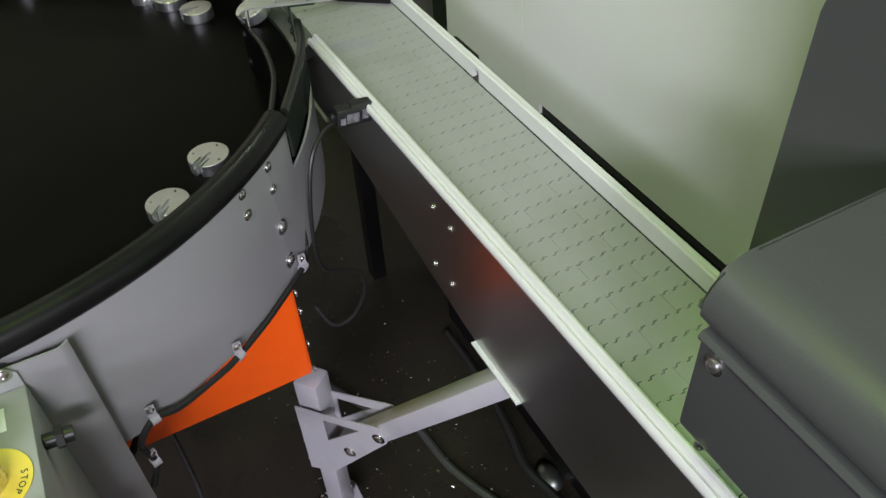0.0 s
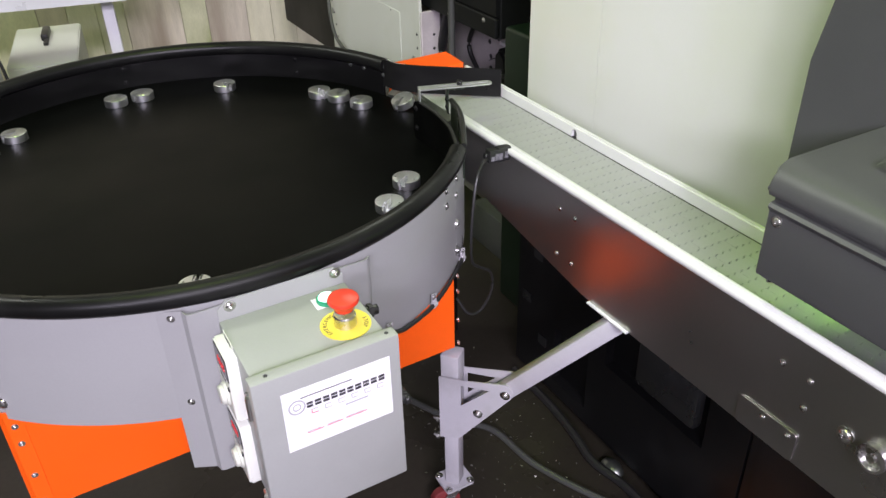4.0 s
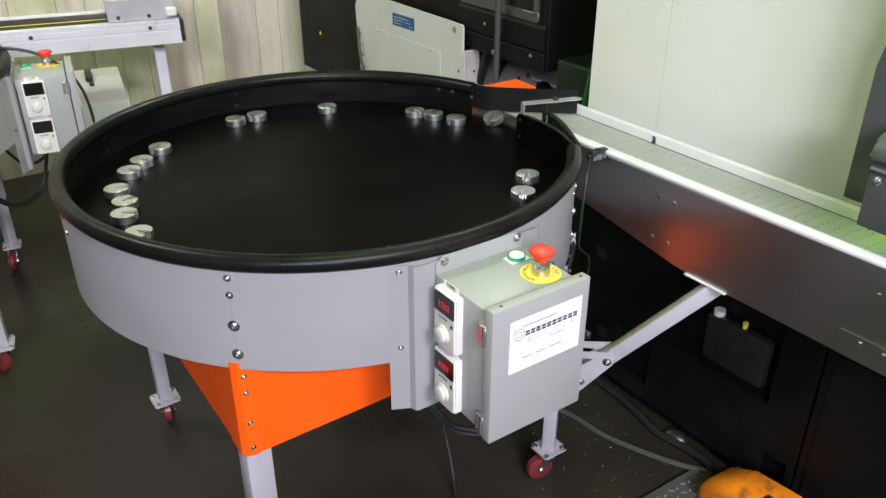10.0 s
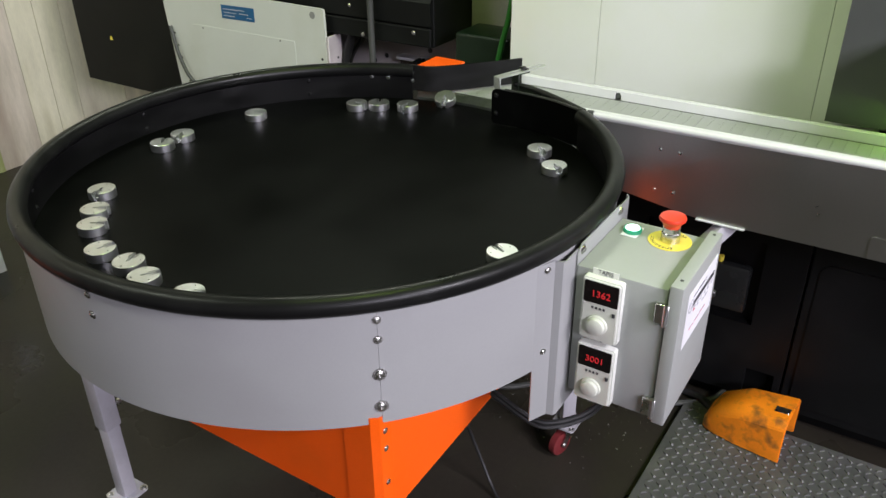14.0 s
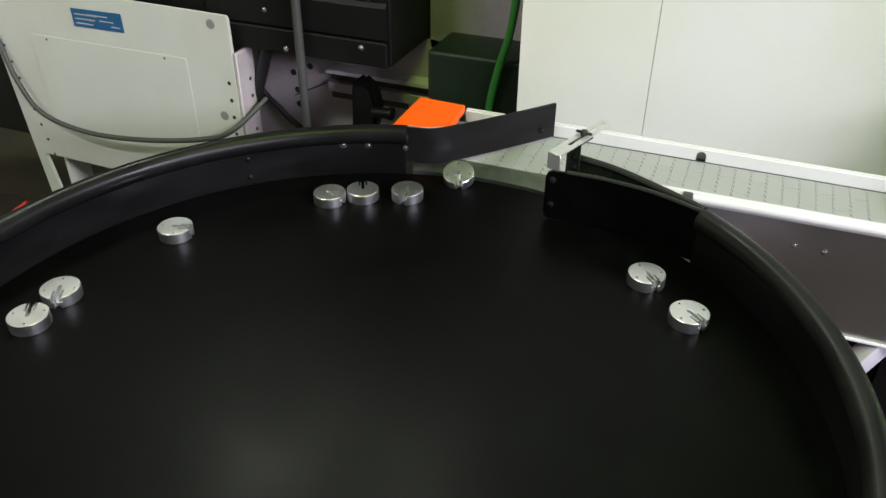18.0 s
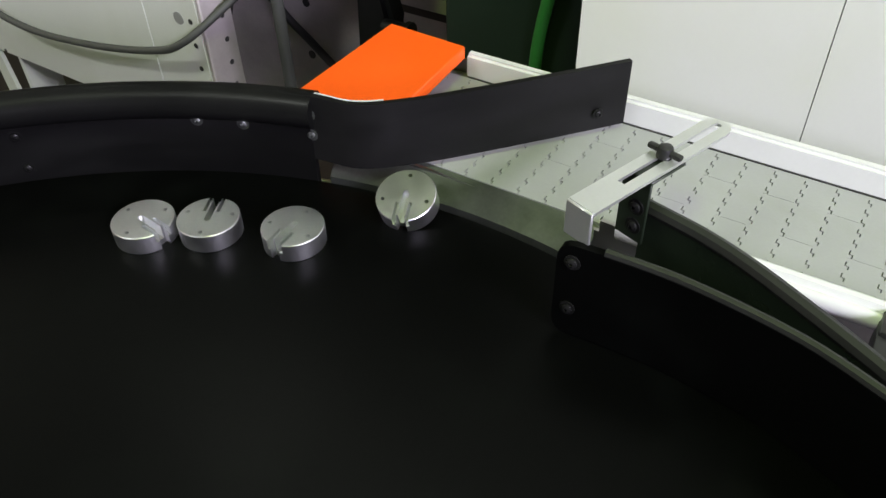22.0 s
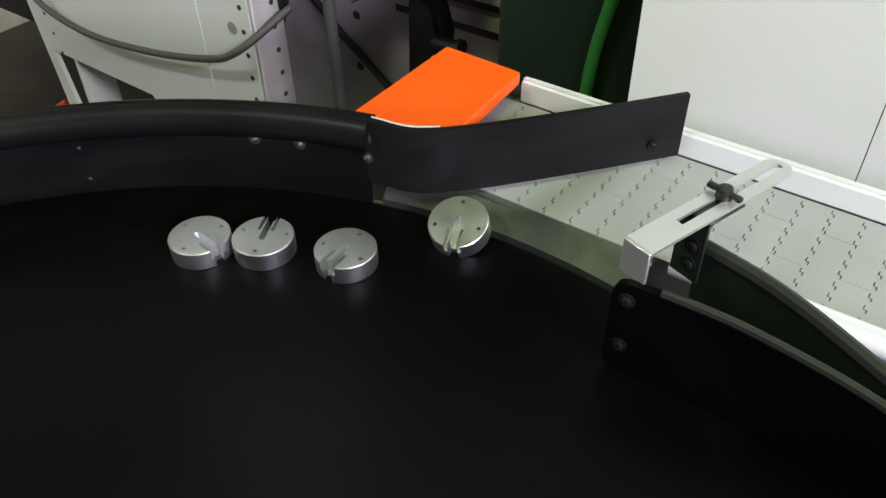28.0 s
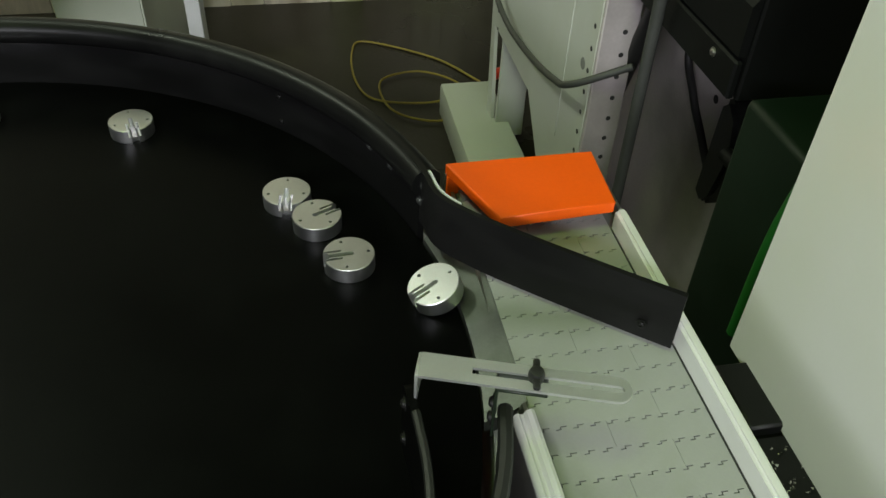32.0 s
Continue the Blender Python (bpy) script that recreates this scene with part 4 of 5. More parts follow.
lathe(bm, [(0, 0.005), (0.0150, 0.005), (0.0138, 0.0105), (0, 0.0120)], 28, gm2)
part("lens", bm, GREENLAMP, start, "glowing pale green lens")
bm = bmesh.new()
rod(bm, (X1, 0.61, 0.962), (X1 + 0.030, 0.61, 0.959), 0.009, 14)
rod(bm, (X1 + 0.012, 0.61, 0.961), (X1 + 0.020, 0.61, 0.960), 0.013, 6)
part("cable_gland", bm, CABLE, control)
bm = bmesh.new()
tube(bm, smooth_path([(-0.29, 0.62, 0.702), (-0.30, 0.65, 0.652), (-0.26, 0.71, 0.622), (-0.18, 0.75, 0.62), (-0.11, 0.80, 0.66), (-0.08, 0.85, 0.70)]), 0.006, 8)
part("box_cable", bm, CABLE, control, "black cable looping under the box")
for dz in (0, 0.014):
    bm = bmesh.new()
    tube(bm, smooth_path([(-0.37, 0.92, 0.64 - dz), (-0.31, 0.867, 0.55 - dz), (-0.27, 0.82, 0.487 - dz), (-0.25, 0.775, 0.466 - dz), (-0.20, 0.72, 0.470 - dz), (-0.165, 0.68, 0.505 - dz), (-0.16, 0.645, 0.60), (-0.18 - dz, 0.62, 0.702)]), 0.0065, 8)
    part("box_cable", bm, CABLE, control, "black cable looping under the box")
# cable clipped along the lower edge of the skirt
cable = thing("skirt_cable", (0.04, 0.76, 0.82), "black cable clipped along the lower skirt edge", "cable")
cp = [(-0.128, 0.688, 0.700), (-0.112, 0.690, 0.745), (-0.118, 0.690, 0.790), (-0.090, 0.700, 0.815), (-0.055, 0.708, 0.806), (0.010, 0.736, 0.800), (0.045, 0.755, 0.799), (0.105, 0.795, 0.800), (0.165, 0.842, 0.802), (0.195, 0.872, 0.798), (0.215, 0.905, 0.80), (0.222, 0.925, 0.86)]
bm = bmesh.new()
tube(bm, smooth_path(cp, 6), 0.0048, 8)
part("cord", bm, CABLE, cable)
for q in (cp[1], cp[3], cp[6], cp[9]):
    v = Vector((q[0] - TC[0], q[1] - TC[1], 0)).normalized()
    bm = bmesh.new()
    lathe(bm, [(0.0052, -0.006), (0.0075, -0.006), (0.0075, 0.006), (0.0052, 0.006)], 12, Matrix.Translation(q) @ axes_to(Vector((-v.y, v.x, 0))))
    t = bmesh.new()
    box(t, -0.006, 0.006, -0.0015, 0.0015, 0.004, 0.026)
    join(bm, t, Matrix.Translation(q))
    clip = part("clip", bm, LEGGREY, cable, "grey cable clip")
    screw(clip, (q[0] + v.x * 0.0015, q[1] + v.y * 0.0015, q[2] + 0.020), v, 0.0045)

place(cable, 0, 0, -0.006, 3.0, TC)

# ---- machined pucks ----
PR, PH = 0.0310, 0.0205


def puck_mesh():
    bm = bmesh.new()
    lathe(bm, [(0, 0), (PR - 0.0008, 0), (PR, 0.0008), (PR, PH - 0.0008), (PR - 0.0008, PH), (0, PH)], 48)
    base = bpy.data.objects.new("puck_blank", finish(bm, BRIGHT, "puck_blank", 0))
    scene.collection.objects.link(base)
    cut = bmesh.new()
    box(cut, -0.003, 0.04, -0.0032, 0.0032, 0.006, 0.04)
    rod(cut, (-0.003, 0, 0.006), (-0.003, 0, 0.04), 0.0032, 12)
    box(cut, 0.0085, 0.04, -0.0085, -0.0052, 0.0105, 0.04)
    box(cut, 0.0085, 0.04, 0.0052, 0.0085, 0.0105, 0.04)
    box(cut, 0.024, 0.04, -0.0050, 0.0050, -0.01, 0.04)
    for a in (75, 180, 285):
        x, y = 0.0235 * math.cos(radians(a)), 0.0235 * math.sin(radians(a))
        rod(cut, (x, y, 0.004), (x, y, 0.04), 0.0021, 10)
    parts_of = bpy.data.objects.new("puck_cut", finish(cut, BRIGHT, "puck_cut", 0))
    scene.collection.objects.link(parts_of)
    mod = base.modifiers.new("cut", "BOOLEAN")
    mod.operation, mod.object, mod.solver, mod.use_self = "DIFFERENCE", parts_of, "EXACT", True
    dg = bpy.context.evaluated_depsgraph_get()
    me = bpy.data.meshes.new_from_object(base.evaluated_get(dg))
    bpy.data.objects.remove(base)
    bpy.data.objects.remove(parts_of)
    me.materials.clear()
    me.materials.append(BRIGHT)
    me.polygons.foreach_set("use_smooth", [True] * len(me.polygons))
    me.set_sharp_from_angle(angle=radians(25))
    return me


PUCK = puck_mesh()
PUCKS = ((0.5375, 31.0, -96), (0.5441, 24.2, 26), (0.5480, 15.1, 184), (0.5355, 62.6, -75), (0.5304, 87.4, -149), (0.5262, 95.4, 31), (0.5232, 127.8, 203), (0.5205, 139.2, 303), (0.5259, 147.5, -56), (0.5345, 160.8, -16), (0.5156, 170.4, 17), (0.5300, 178.3, -33), (0.5385, 190.9, -62), (0.5387, -39.1, -139), (0.5378, -51.2, -131), (0.5250, -101.2, 62))
for r, a, turn in PUCKS:
    o = new("metal_puck", PUCK)
    o.matrix_world = pose(*ring(a, r), DZ, 0, 0, turn)
    tagged(o, "machined aluminium puck with a milled slot, lying on the disc", "puck", "machined pucks")
o = new("metal_puck", PUCK)
o.matrix_world = pose(0.348, 1.420, DZ + 0.0085, 0, -20, 8) @ pose(0, 0, 0, 0, 0, 192)
tagged(o, "machined aluminium puck stopped against the deflector gate", "puck", "machined pucks")

# ---- machining centre beside the conveyor ----
machine = thing("machining_centre", (1.4, -0.6, FL), "large machine tool, black base and white enclosure panels", "machine tool")
bm = bmesh.new()
box(bm, 0.695, 2.2, -3.0, 1.30, FL, 0.795, 0.006, 2)
base = part("base", bm, BLACKPAINT, machine, "black painted machine base")
# framing on the base front: panels with rounded openings
def opening_panel(y0, y1, z0, z1, holes, depth=0.030):
    """A front plate whose openings are left out by building it from strips."""
    bm = bmesh.new()
    ys = sorted({y0, y1, *[v for h in holes for v in h[:2]]})
    for a, b in zip(ys, ys[1:]):
        hs = sorted([h for h in holes if h[0] <= a and h[1] >= b], key=lambda h: h[2])
        z = z0
        for h in hs:
            if h[2] > z:
                box(bm, 0.695 - depth, 0.696, a, b, z, h[2])
            z = h[3]
        if z1 > z:
            box(bm, 0.695 - depth, 0.696, a, b, z, z1)
    bmesh.ops.remove_doubles(bm, verts=bm.verts, dist=0.0005)
    return bm


part("front_plate", opening_panel(0.378, 1.30, 0.03, 0.79, [(0.50, 0.87, 0.30, 0.59), (0.94, 1.10, 0.08, 0.28), (0.40, 0.49, 0.03, 0.14)]), BLACKPAINT, machine, "", 0)
part("front_plate", opening_panel(-3.0, 0.370, 0.03, 0.79, []), BLACKPAINT, machine, "", 0)
bm = bmesh.new()
prism(bm, rounded(-0.56, 0.345, 0.06, 0.57, 0.03), 0, 0.004, side_plane(0.6645))
part("side_door", bm, BLACKPAINT, machine, "black side door with rounded corners")
for y, z in ((1.20, 0.49), (1.25, 0.31), (1.16, 0.19)):
    bm = bmesh.new()
    prism(bm, rounded(y - 0.022, y + 0.022, z - 0.018, z + 0.018, 0.004), 0, 0.002, side_plane(0.6648))
    part("tag", bm, RESERVOIR, machine, "small dull plate")
tank = thing("oil_reservoir", (0.67, 0.66, 0.34), "smoky plastic oil reservoir with a white cap", "reservoir")
bm = bmesh.new()
box(bm, 0.655, 0.692, 0.53, 0.745, 0.335, 0.495, 0.012, 2)
part("bottle", bm, RESERVOIR, tank)
bm = bmesh.new()
lathe(bm, [(0, 0), (0.017, 0), (0.017, 0.018), (0, 0.018)], 18, Matrix.Translation((0.672, 0.715, 0.493)))
part("cap", bm, WHITEPL, tank, "white screw cap")
bm = bmesh.new()
lathe(bm, [(0, 0), (0.008, 0), (0.008, 0.02), (0, 0.02)], 12, Matrix.Translation((0.672, 0.625, 0.493)))
part("plug", bm, YELLOWRING, tank, "small yellow plug")
# white enclosure: two panels with a fine joint, slit near the bottom
for a, b in ((1.1214, 1.4255), (0.475, 1.1200), (0.30, 0.4734)):
    bm = bmesh.new()
    if a > 1:
        box(bm, 0.762, 0.81, a, b, 0.80, 2.70)
    else:
        box(bm, 0.762, 0.81, a, b, 0.824, 2.70)
        if b > 1:
            box(bm, 0.762, 0.81, 1.052, b, 0.80, 0.8242)
    part("enclosure_panel", bm, WHITEWALL, machine, "white painted enclosure panel", 0)
bm = bmesh.new()
box(bm, 0.769, 0.80, 0.30, 1.4235, 0.80, 2.69)
part("enclosure_core", bm, SEAL, machine, "", 0)
bm = bmesh.new()
box(bm, 0.81, 2.2, -3.0, 1.418, 0.795, 2.70)
part("enclosure_body", bm, CHARCOAL, machine, "", 0)
bm = bmesh.new()
prism(bm, [(0.425, 0.995), (0.425, 1.315), (0.402, 1.44), (0.402, 2.70), (-3.0, 2.70), (-3.0, 0.995)], 0, 0.175, side_plane(0.640, 1))
part("sliding_door", bm, CHARCOAL, machine, "charcoal sliding door panel", 0)
# chip ledge between rail and wall
bm = bmesh.new()
box(bm, 0.630, 0.762, -0.6, 1.275, 0.775, 0.800)
part("chip_ledge", bm, BLACKPAINT, machine, "black ledge strewn with chips", 0)
bm = bmesh.new()
rng = random.Random(5)
for k in range(900):
    y = rng.uniform(0.1, 1.26)
    x = rng.uniform(0.634, 0.759) if rng.random() < 0.5 else rng.uniform(0.715, 0.761)
    s = rng.uniform(0.001, 0.0042)
    m = Matrix.Translation((x, y, 0.8005 + s * 0.3)) @ Euler((rng.random() * 6, rng.random() * 6, rng.random() * 6)).to_matrix().to_4x4()
    v = [bm.verts.new(m @ Vector(p)) for p in ((-s, 0, 0), (s, -s * 0.5, 0), (s * 0.4, s * 0.6, s * 0.4), (-s * 0.3, s * 0.4, -s * 0.3))]
    bm.faces.new((v[0], v[1], v[2]))
    bm.faces.new((v[0], v[2], v[3]))
single("metal_chips_ledge", bm, CHIP, (0.68, 0.6, 0.80), "scattered bright aluminium chips on the ledge", "chips", kind="stuff", smooth=0)

# charcoal chute housing over the belt
chute = thing("chute_housing", (0.5, -0.2, 1.083), "charcoal sheet-metal chute housing over the belt", "housing")
prof = [(0.352, 1.068), (0.350, 1.075), (0.350, 1.184), (0.346, 1.188), (0.344, 1.193), (0.348, 1.198), (0.357, 1.199), (0.358, 1.219)]
bm = bmesh.new()
ym = Matrix(((1, 0, 0, 0), (0, 0, -1, 0), (0, 1, 0, 0), (0, 0, 0, 1)))
prism(bm, prof + [(0.70, 1.219), (0.70, 1.068)], -0.232, 0.80, ym)
part("lower_shell", bm, CHARCOAL, chute)
top = [(0.354, 1.208), (0.347, 1.210), (0.345, 1.214)] + [(0.392 - 0.047 * math.cos(radians(a)), 1.220 + 0.040 * math.sin(radians(a))) for a in range(0, 91, 10)] + [(0.70, 1.264), (0.70, 1.208)]
bm = bmesh.new()
prism(bm, top, -0.240, 0.80, ym)
bmesh.ops.bevel(bm, geom=[e for e in bm.edges if all(v.co.y > 0.239 for v in e.verts)], offset=0.004, segments=2, affect="EDGES")
part("hood", bm, CHARCOAL, chute, "rounded charcoal hood")
screw(chute, (0.3495, 0.214, 1.172), (-1, 0, 0), 0.0065)
screw(chute, (0.3515, 0.205, 1.0685), (0, 0, -1), 0.004)
place(chute, 0.035, 0.0235, -0.009)
# crumpled clear film lying on the hood
rng = random.Random(8)
bm = bmesh.new()
grid = [[None] * 9 for _ in range(9)]
for i in range(9):
    for j in range(9):
        x, y = 0.42 + 0.011 * i + rng.uniform(-0.003, 0.003), 0.070 + 0.012 * j + rng.uniform(-0.003, 0.003)
        grid[i][j] = bm.verts.new((x, y, 1.260 + (x - 0.376) * 0.012 + 0.002 + rng.uniform(0, 0.018)))
for i in range(8):
    for j in range(8):
        bm.faces.new((grid[i][j], grid[i + 1][j], grid[i + 1][j + 1]))
        bm.faces.new((grid[i][j], grid[i + 1][j + 1], grid[i][j + 1]))
single("plastic_film", bm, FILM, (0.46, 0.10, 1.256), "crumpled clear plastic film lying on the housing", "film", smooth=0)
place(bpy.data.objects["plastic_film"], 0.065, 0.0035, -0.009)

# ---- second machine tool behind ----
rear = thing("rear_machine", (1.4, 2.4, FL), "black machine tool with a pale grey service panel", "machine tool")
bm = bmesh.new()
prism(bm, [(2.206, 0.30), (2.206, 1.022), (2.209, 1.030), (2.216, 1.033), (3.115, 1.045), (3.150, 0.96), (3.120, 0.62), (3.075, 0.10), (3.010, 0.10), (3.064, 0.441), (2.640, 0.434), (2.50, 0.30)], 0, 0.012, side_plane(0.888, 1))
panel = part("service_panel", bm, PANELWHITE, rear, "pale grey service panel with a blue plate")
bm = bmesh.new()
box(bm, 0.89, 0.975, 2.193, 2.2055, 0.05, 0.924, 0.003)
part("panel_return", bm, MAUVE, rear, "dull grey folded panel edge")
bm = bmesh.new()
box(bm, 0.90, 1.00, 2.985, 3.0, 0.05, 0.90, 0.003)
part("panel_return", bm, PANELWHITE, rear, "pale grey folded panel edge")
bm = bmesh.new()
prism(bm, rounded(2.372, 2.975, 0.448, 0.886, 0.004), 0, 0.0025, side_plane(0.8885))
part("inset_plate", bm, PANELWHITE, panel, "thin raised cover plate")
bm = bmesh.new()
prism(bm, [(2.586, 0.937), (2.586, 0.995), (2.778, 0.992), (2.778, 0.935)], 0, 0.0015, side_plane(0.8878))
sign = part("blue_plate", bm, BLUE, panel, "small blue printed plate", 0)
for k in range(3):
    bm = bmesh.new()
    box(bm, 0.8852, 0.8866, 2.60 + 0.02 * k, 2.63 + 0.042 * k, 0.948 + 0.014 * k, 0.951 + 0.014 * k)
    box(bm, 0.8852, 0.8866, 2.70 - 0.01 * k, 2.765, 0.946 + 0.014 * k, 0.949 + 0.014 * k)
    part("print_bar", bm, GREYINK, sign)
for y, z in ((2.264, 1.004), (2.264, 0.720), (3.100, 0.726), (2.264, 0.44)):
    bm = bmesh.new()
    lathe(bm, [(0, 0.0012), (0.014, 0.0012), (0.0145, 0.0006), (0.0145, -0.001)], 20, Matrix.Translation((0.8880, y, z)) @ axes_to((-1, 0, 0)))
    part("hole_plug", bm, PLUG, panel, "dull grey hole plug")
for y, z in ((2.451, 0.877), (2.91, 0.875)):
    screw(panel, (0.8875, y, z), (-1, 0, 0), 0.004, mat=SEAL)
bm = bmesh.new()
box(bm, 0.8866, 0.8882, 2.395, 2.955, 0.5295, 0.5315)
part("panel_seam", bm, SEAL, panel, "", 0)
for k in range(8):
    for y, r in ((2.229, 0.006), (3.105 - 0.012 * k, 0.005)):
        bm = bmesh.new()
        lathe(bm, [(0, 0.0004), (r, 0.0004), (r, -0.004)], 12, Matrix.Translation((0.8873, y, 0.83 - 0.055 * k)) @ axes_to((-1, 0, 0)))
        part("hole", bm, DARKHOLE, panel)
    for x in (0.945,):
        bm = bmesh.new()
        lathe(bm, [(0, 0.0004), (0.006, 0.0004), (0.006, -0.004)], 12, Matrix.Translation((x, 2.1925, 0.83 - 0.055 * k)) @ axes_to((0, -1, 0)))
        part("hole", bm, DARKHOLE, rear)
bm = bmesh.new()
box(bm, 0.947, 1.85, 1.722, 3.10, 0.930, 2.6, 0.004)
part("upper_cabinet", bm, REARBLACK, rear, "black upper cabinet", 0)
bm = bmesh.new()
box(bm, 0.930, 0.946, 1.728, 2.30, 0.932, 1.002, 0.004)
lower = part("lower_trim", bm, REARBLACK, rear, "", 0)
bm = bmesh.new()
prism(bm, [(0.930, 1.011), (0.930, 1.096), (0.939, 1.108), (0.946, 1.108), (0.946, 1.011)], 1.728, 2.30, Matrix(((1, 0, 0, 0), (0, 0, 1, 0), (0, 1, 0, 0), (0, 0, 0, 1))))
ledge = part("ledge_trim", bm, REARBLACK, rear, "", 0)
for y, z in ((1.804, 0.982), (2.045, 0.946)):
    screw(lower, (0.9295, y, z), (-1, 0, 0), 0.006)
screw(ledge, (0.9295, 2.104, 1.053), (-1, 0, 0), 0.005)
# steel tone on frame and upper panel carries the shade over pale paint
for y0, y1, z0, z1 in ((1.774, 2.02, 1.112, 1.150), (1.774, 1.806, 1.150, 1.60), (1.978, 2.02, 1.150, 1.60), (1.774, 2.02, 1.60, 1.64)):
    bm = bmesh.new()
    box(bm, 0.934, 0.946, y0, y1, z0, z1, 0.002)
    part("door_window_frame", bm, PLATE, rear, "pale window frame, darkened to stand in shade")
bm = bmesh.new()
box(bm, 0.942, 0.946, 1.806, 1.978, 1.150, 1.60)
part("door_window", bm, SCREEN, rear, "dark window")
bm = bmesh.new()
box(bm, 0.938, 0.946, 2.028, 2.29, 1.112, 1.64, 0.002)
part("upper_panel", bm, PLATE, rear, "pale upper panel, shade put into a darker grey")
bm = bmesh.new()
prism(bm, [(3.115, 0.50), (3.115, 2.5), (3.87, 2.5), (3.85, 0.50)], 0, 0.7, side_plane(0.90, 1))
side_cab = part("side_cabinet", bm, REARBLACK, rear, "black side cabinet with a small yellow mark", 0)
bm = bmesh.new()
prism(bm, [(-0.012, -0.010), (0.012, -0.010), (0, 0.012)], 0, 0.001, Matrix.Translation((0, 3.60, 0.74)) @ side_plane(0.8995))
part("warning_mark", bm, YELLOWRING, side_cab, "small yellow triangle", 0)
bm = bmesh.new()
box(bm, 1.75, 2.2, 3.0, 3.86, FL, 0.52)
part("side_foot", bm, MAUVE, rear, "dull grey foot under the side cabinet", 0)
bm = bmesh.new()
prism(bm, [(1.38, FL), (1.38, 0.90), (1.72, 0.926), (2.98, 0.926), (2.98, FL)], 0, 0.5, side_plane(1.22, 1))
part("bed", bm, MAUVE, rear, "stained dull machine bed", 0)
# brown bands: the shade of the gaps between the ways put into colour
for z0, z1, x0, mat, nm, lab in ((0.787, 0.801, 1.165, ALU, "way_strip", "pale slideway strip"), (0.757, 0.786, 1.195, BROWN, "way_gap", "dark brown band painted as a shadow gap"), (0.723, 0.756, 1.175, MAUVE, "way_strip", "dull slideway face"), (0.694, 0.722, 1.195, BROWN, "way_gap", "dark brown band painted as a shadow gap")):
    bm = bmesh.new()
    box(bm, x0, 1.224, 1.33, 2.06, z0, z1, 0.002)
    part(nm, bm, mat, rear, lab)
for k, (y, z) in enumerate(((2.204, 0.688), (2.203, 0.637), (2.206, 0.498), (2.214, 0.748), (2.148, 0.778), (1.92, 0.83), (1.93, 0.71))):
    bm = bmesh.new()
    lathe(bm, [(0, 0.0006), (0.011, 0.0006), (0.011, -0.01)], 14, Matrix.Translation((1.2195, y, z)) @ axes_to((-1, 0, 0)))
    part("hole", bm, DARKHOLE, rear)
bm = bmesh.new()
prism(bm, [(1.855, 0.62), (1.815, 0.74), (1.835, 0.815), (1.875, 0.845), (1.905, 0.82), (1.915, 0.60), (1.875, 0.58)], 0, 0.06, side_plane(1.04, 1))
bmesh.ops.bevel(bm, geom=bm.edges, offset=0.012, segments=2, affect="EDGES")
rod(bm, (1.035, 1.83, 0.745), (1.035, 1.770, 0.748), 0.016, 14)
rod(bm, (1.035, 1.775, 0.748), (1.035, 1.765, 0.748), 0.020, 14)
part("clamp_arm", bm, REARBLACK, rear, "black clamp arm")
for pts, r in (([(0.988, 2.116, 1.008), (0.984, 2.158, 0.889), (0.975, 2.242, 0.650), (0.970, 2.292, 0.507)], 0.019), ([(1.19, 2.19, 0.93), (1.190, 2.332, 0.723), (1.190, 2.258, 0.617), (1.190, 2.172, 0.551), (1.190, 2.088, 0.487)], 0.010)):
    bm = bmesh.new()
    tube(bm, smooth_path(pts), r, 10)
    part("service_hose", bm, CABLE, rear, "black service hose")
bm = bmesh.new()
rod(bm, (0.905, 1.985, 0.25), (0.905, 1.985, 2.4), 0.0125, 12)
part("conduit", bm, GREYCABLE, rear, "grey upright conduit")
bm = bmesh.new()
box(bm, 0.755, 0.95, 2.30, 3.28, FL, 0.11, 0.01, 2)
part("plinth", bm, PANELWHITE, rear, "pale green stained plinth")
# charcoal here stands in for the shade this plinth lies in
bm = bmesh.new()
box(bm, 1.0, 1.24, 1.40, 2.0, FL, 0.16, 0.01, 2)
part("plinth", bm, CHARCOAL, rear, "dull plinth, its shade put into dark paint")
hose = bmesh.new()
tube(hose, smooth_path([(0.88, 3.12, 0.86), (0.855, 3.055, 0.72), (0.845, 2.969, 0.625), (0.84, 2.782, 0.591), (0.84, 2.548, 0.607), (0.842, 2.322, 0.650), (0.85, 2.215, 0.695), (0.962, 2.155, 0.765)]), 0.0085, 10)
single("grey_hose", hose, GREYCABLE, (0.84, 2.6, 0.58), "grey hose sagging across the service panel", "hose")
post = thing("green_cover", (0.86, 1.5, FL), "dark green sheet cover with a bright green hose", "cover")
bm = bmesh.new()
box(bm, 0.852, 1.02, 1.385, 1.645, FL, 1.022, 0.012, 3)
part("sheet", bm, GREENBLACK, post)
bm = bmesh.new()
tube(bm, smooth_path([(0.835, 1.405, 1.20), (0.830, 1.418, 1.10), (0.832, 1.445, 1.00), (0.838, 1.468, 0.88), (0.842, 1.475, 0.70)]), 0.010, 10)
part("hose", bm, GREENHOSE, post, "bright green hose")
bm = bmesh.new()
box(bm, 1.22, 1.30, 1.37, 1.72, 0.90, 2.6, 0.003)
part("rear_sheet", bm, MAUVE, rear, "dull grey sheet above the bed", 0)
bm = bmesh.new()
prism(bm, [(2.215, 0.666), (2.043, 0.751), (2.043, 0.755), (2.215, 0.670)], 0, 0.002, side_plane(1.2196))
part("sheet_joint", bm, SEAL, rear, "", 0)
bm = bmesh.new()
box(bm, 0.70, 0.80, 1.225, 1.33, 0.755, 0.812, 0.004)
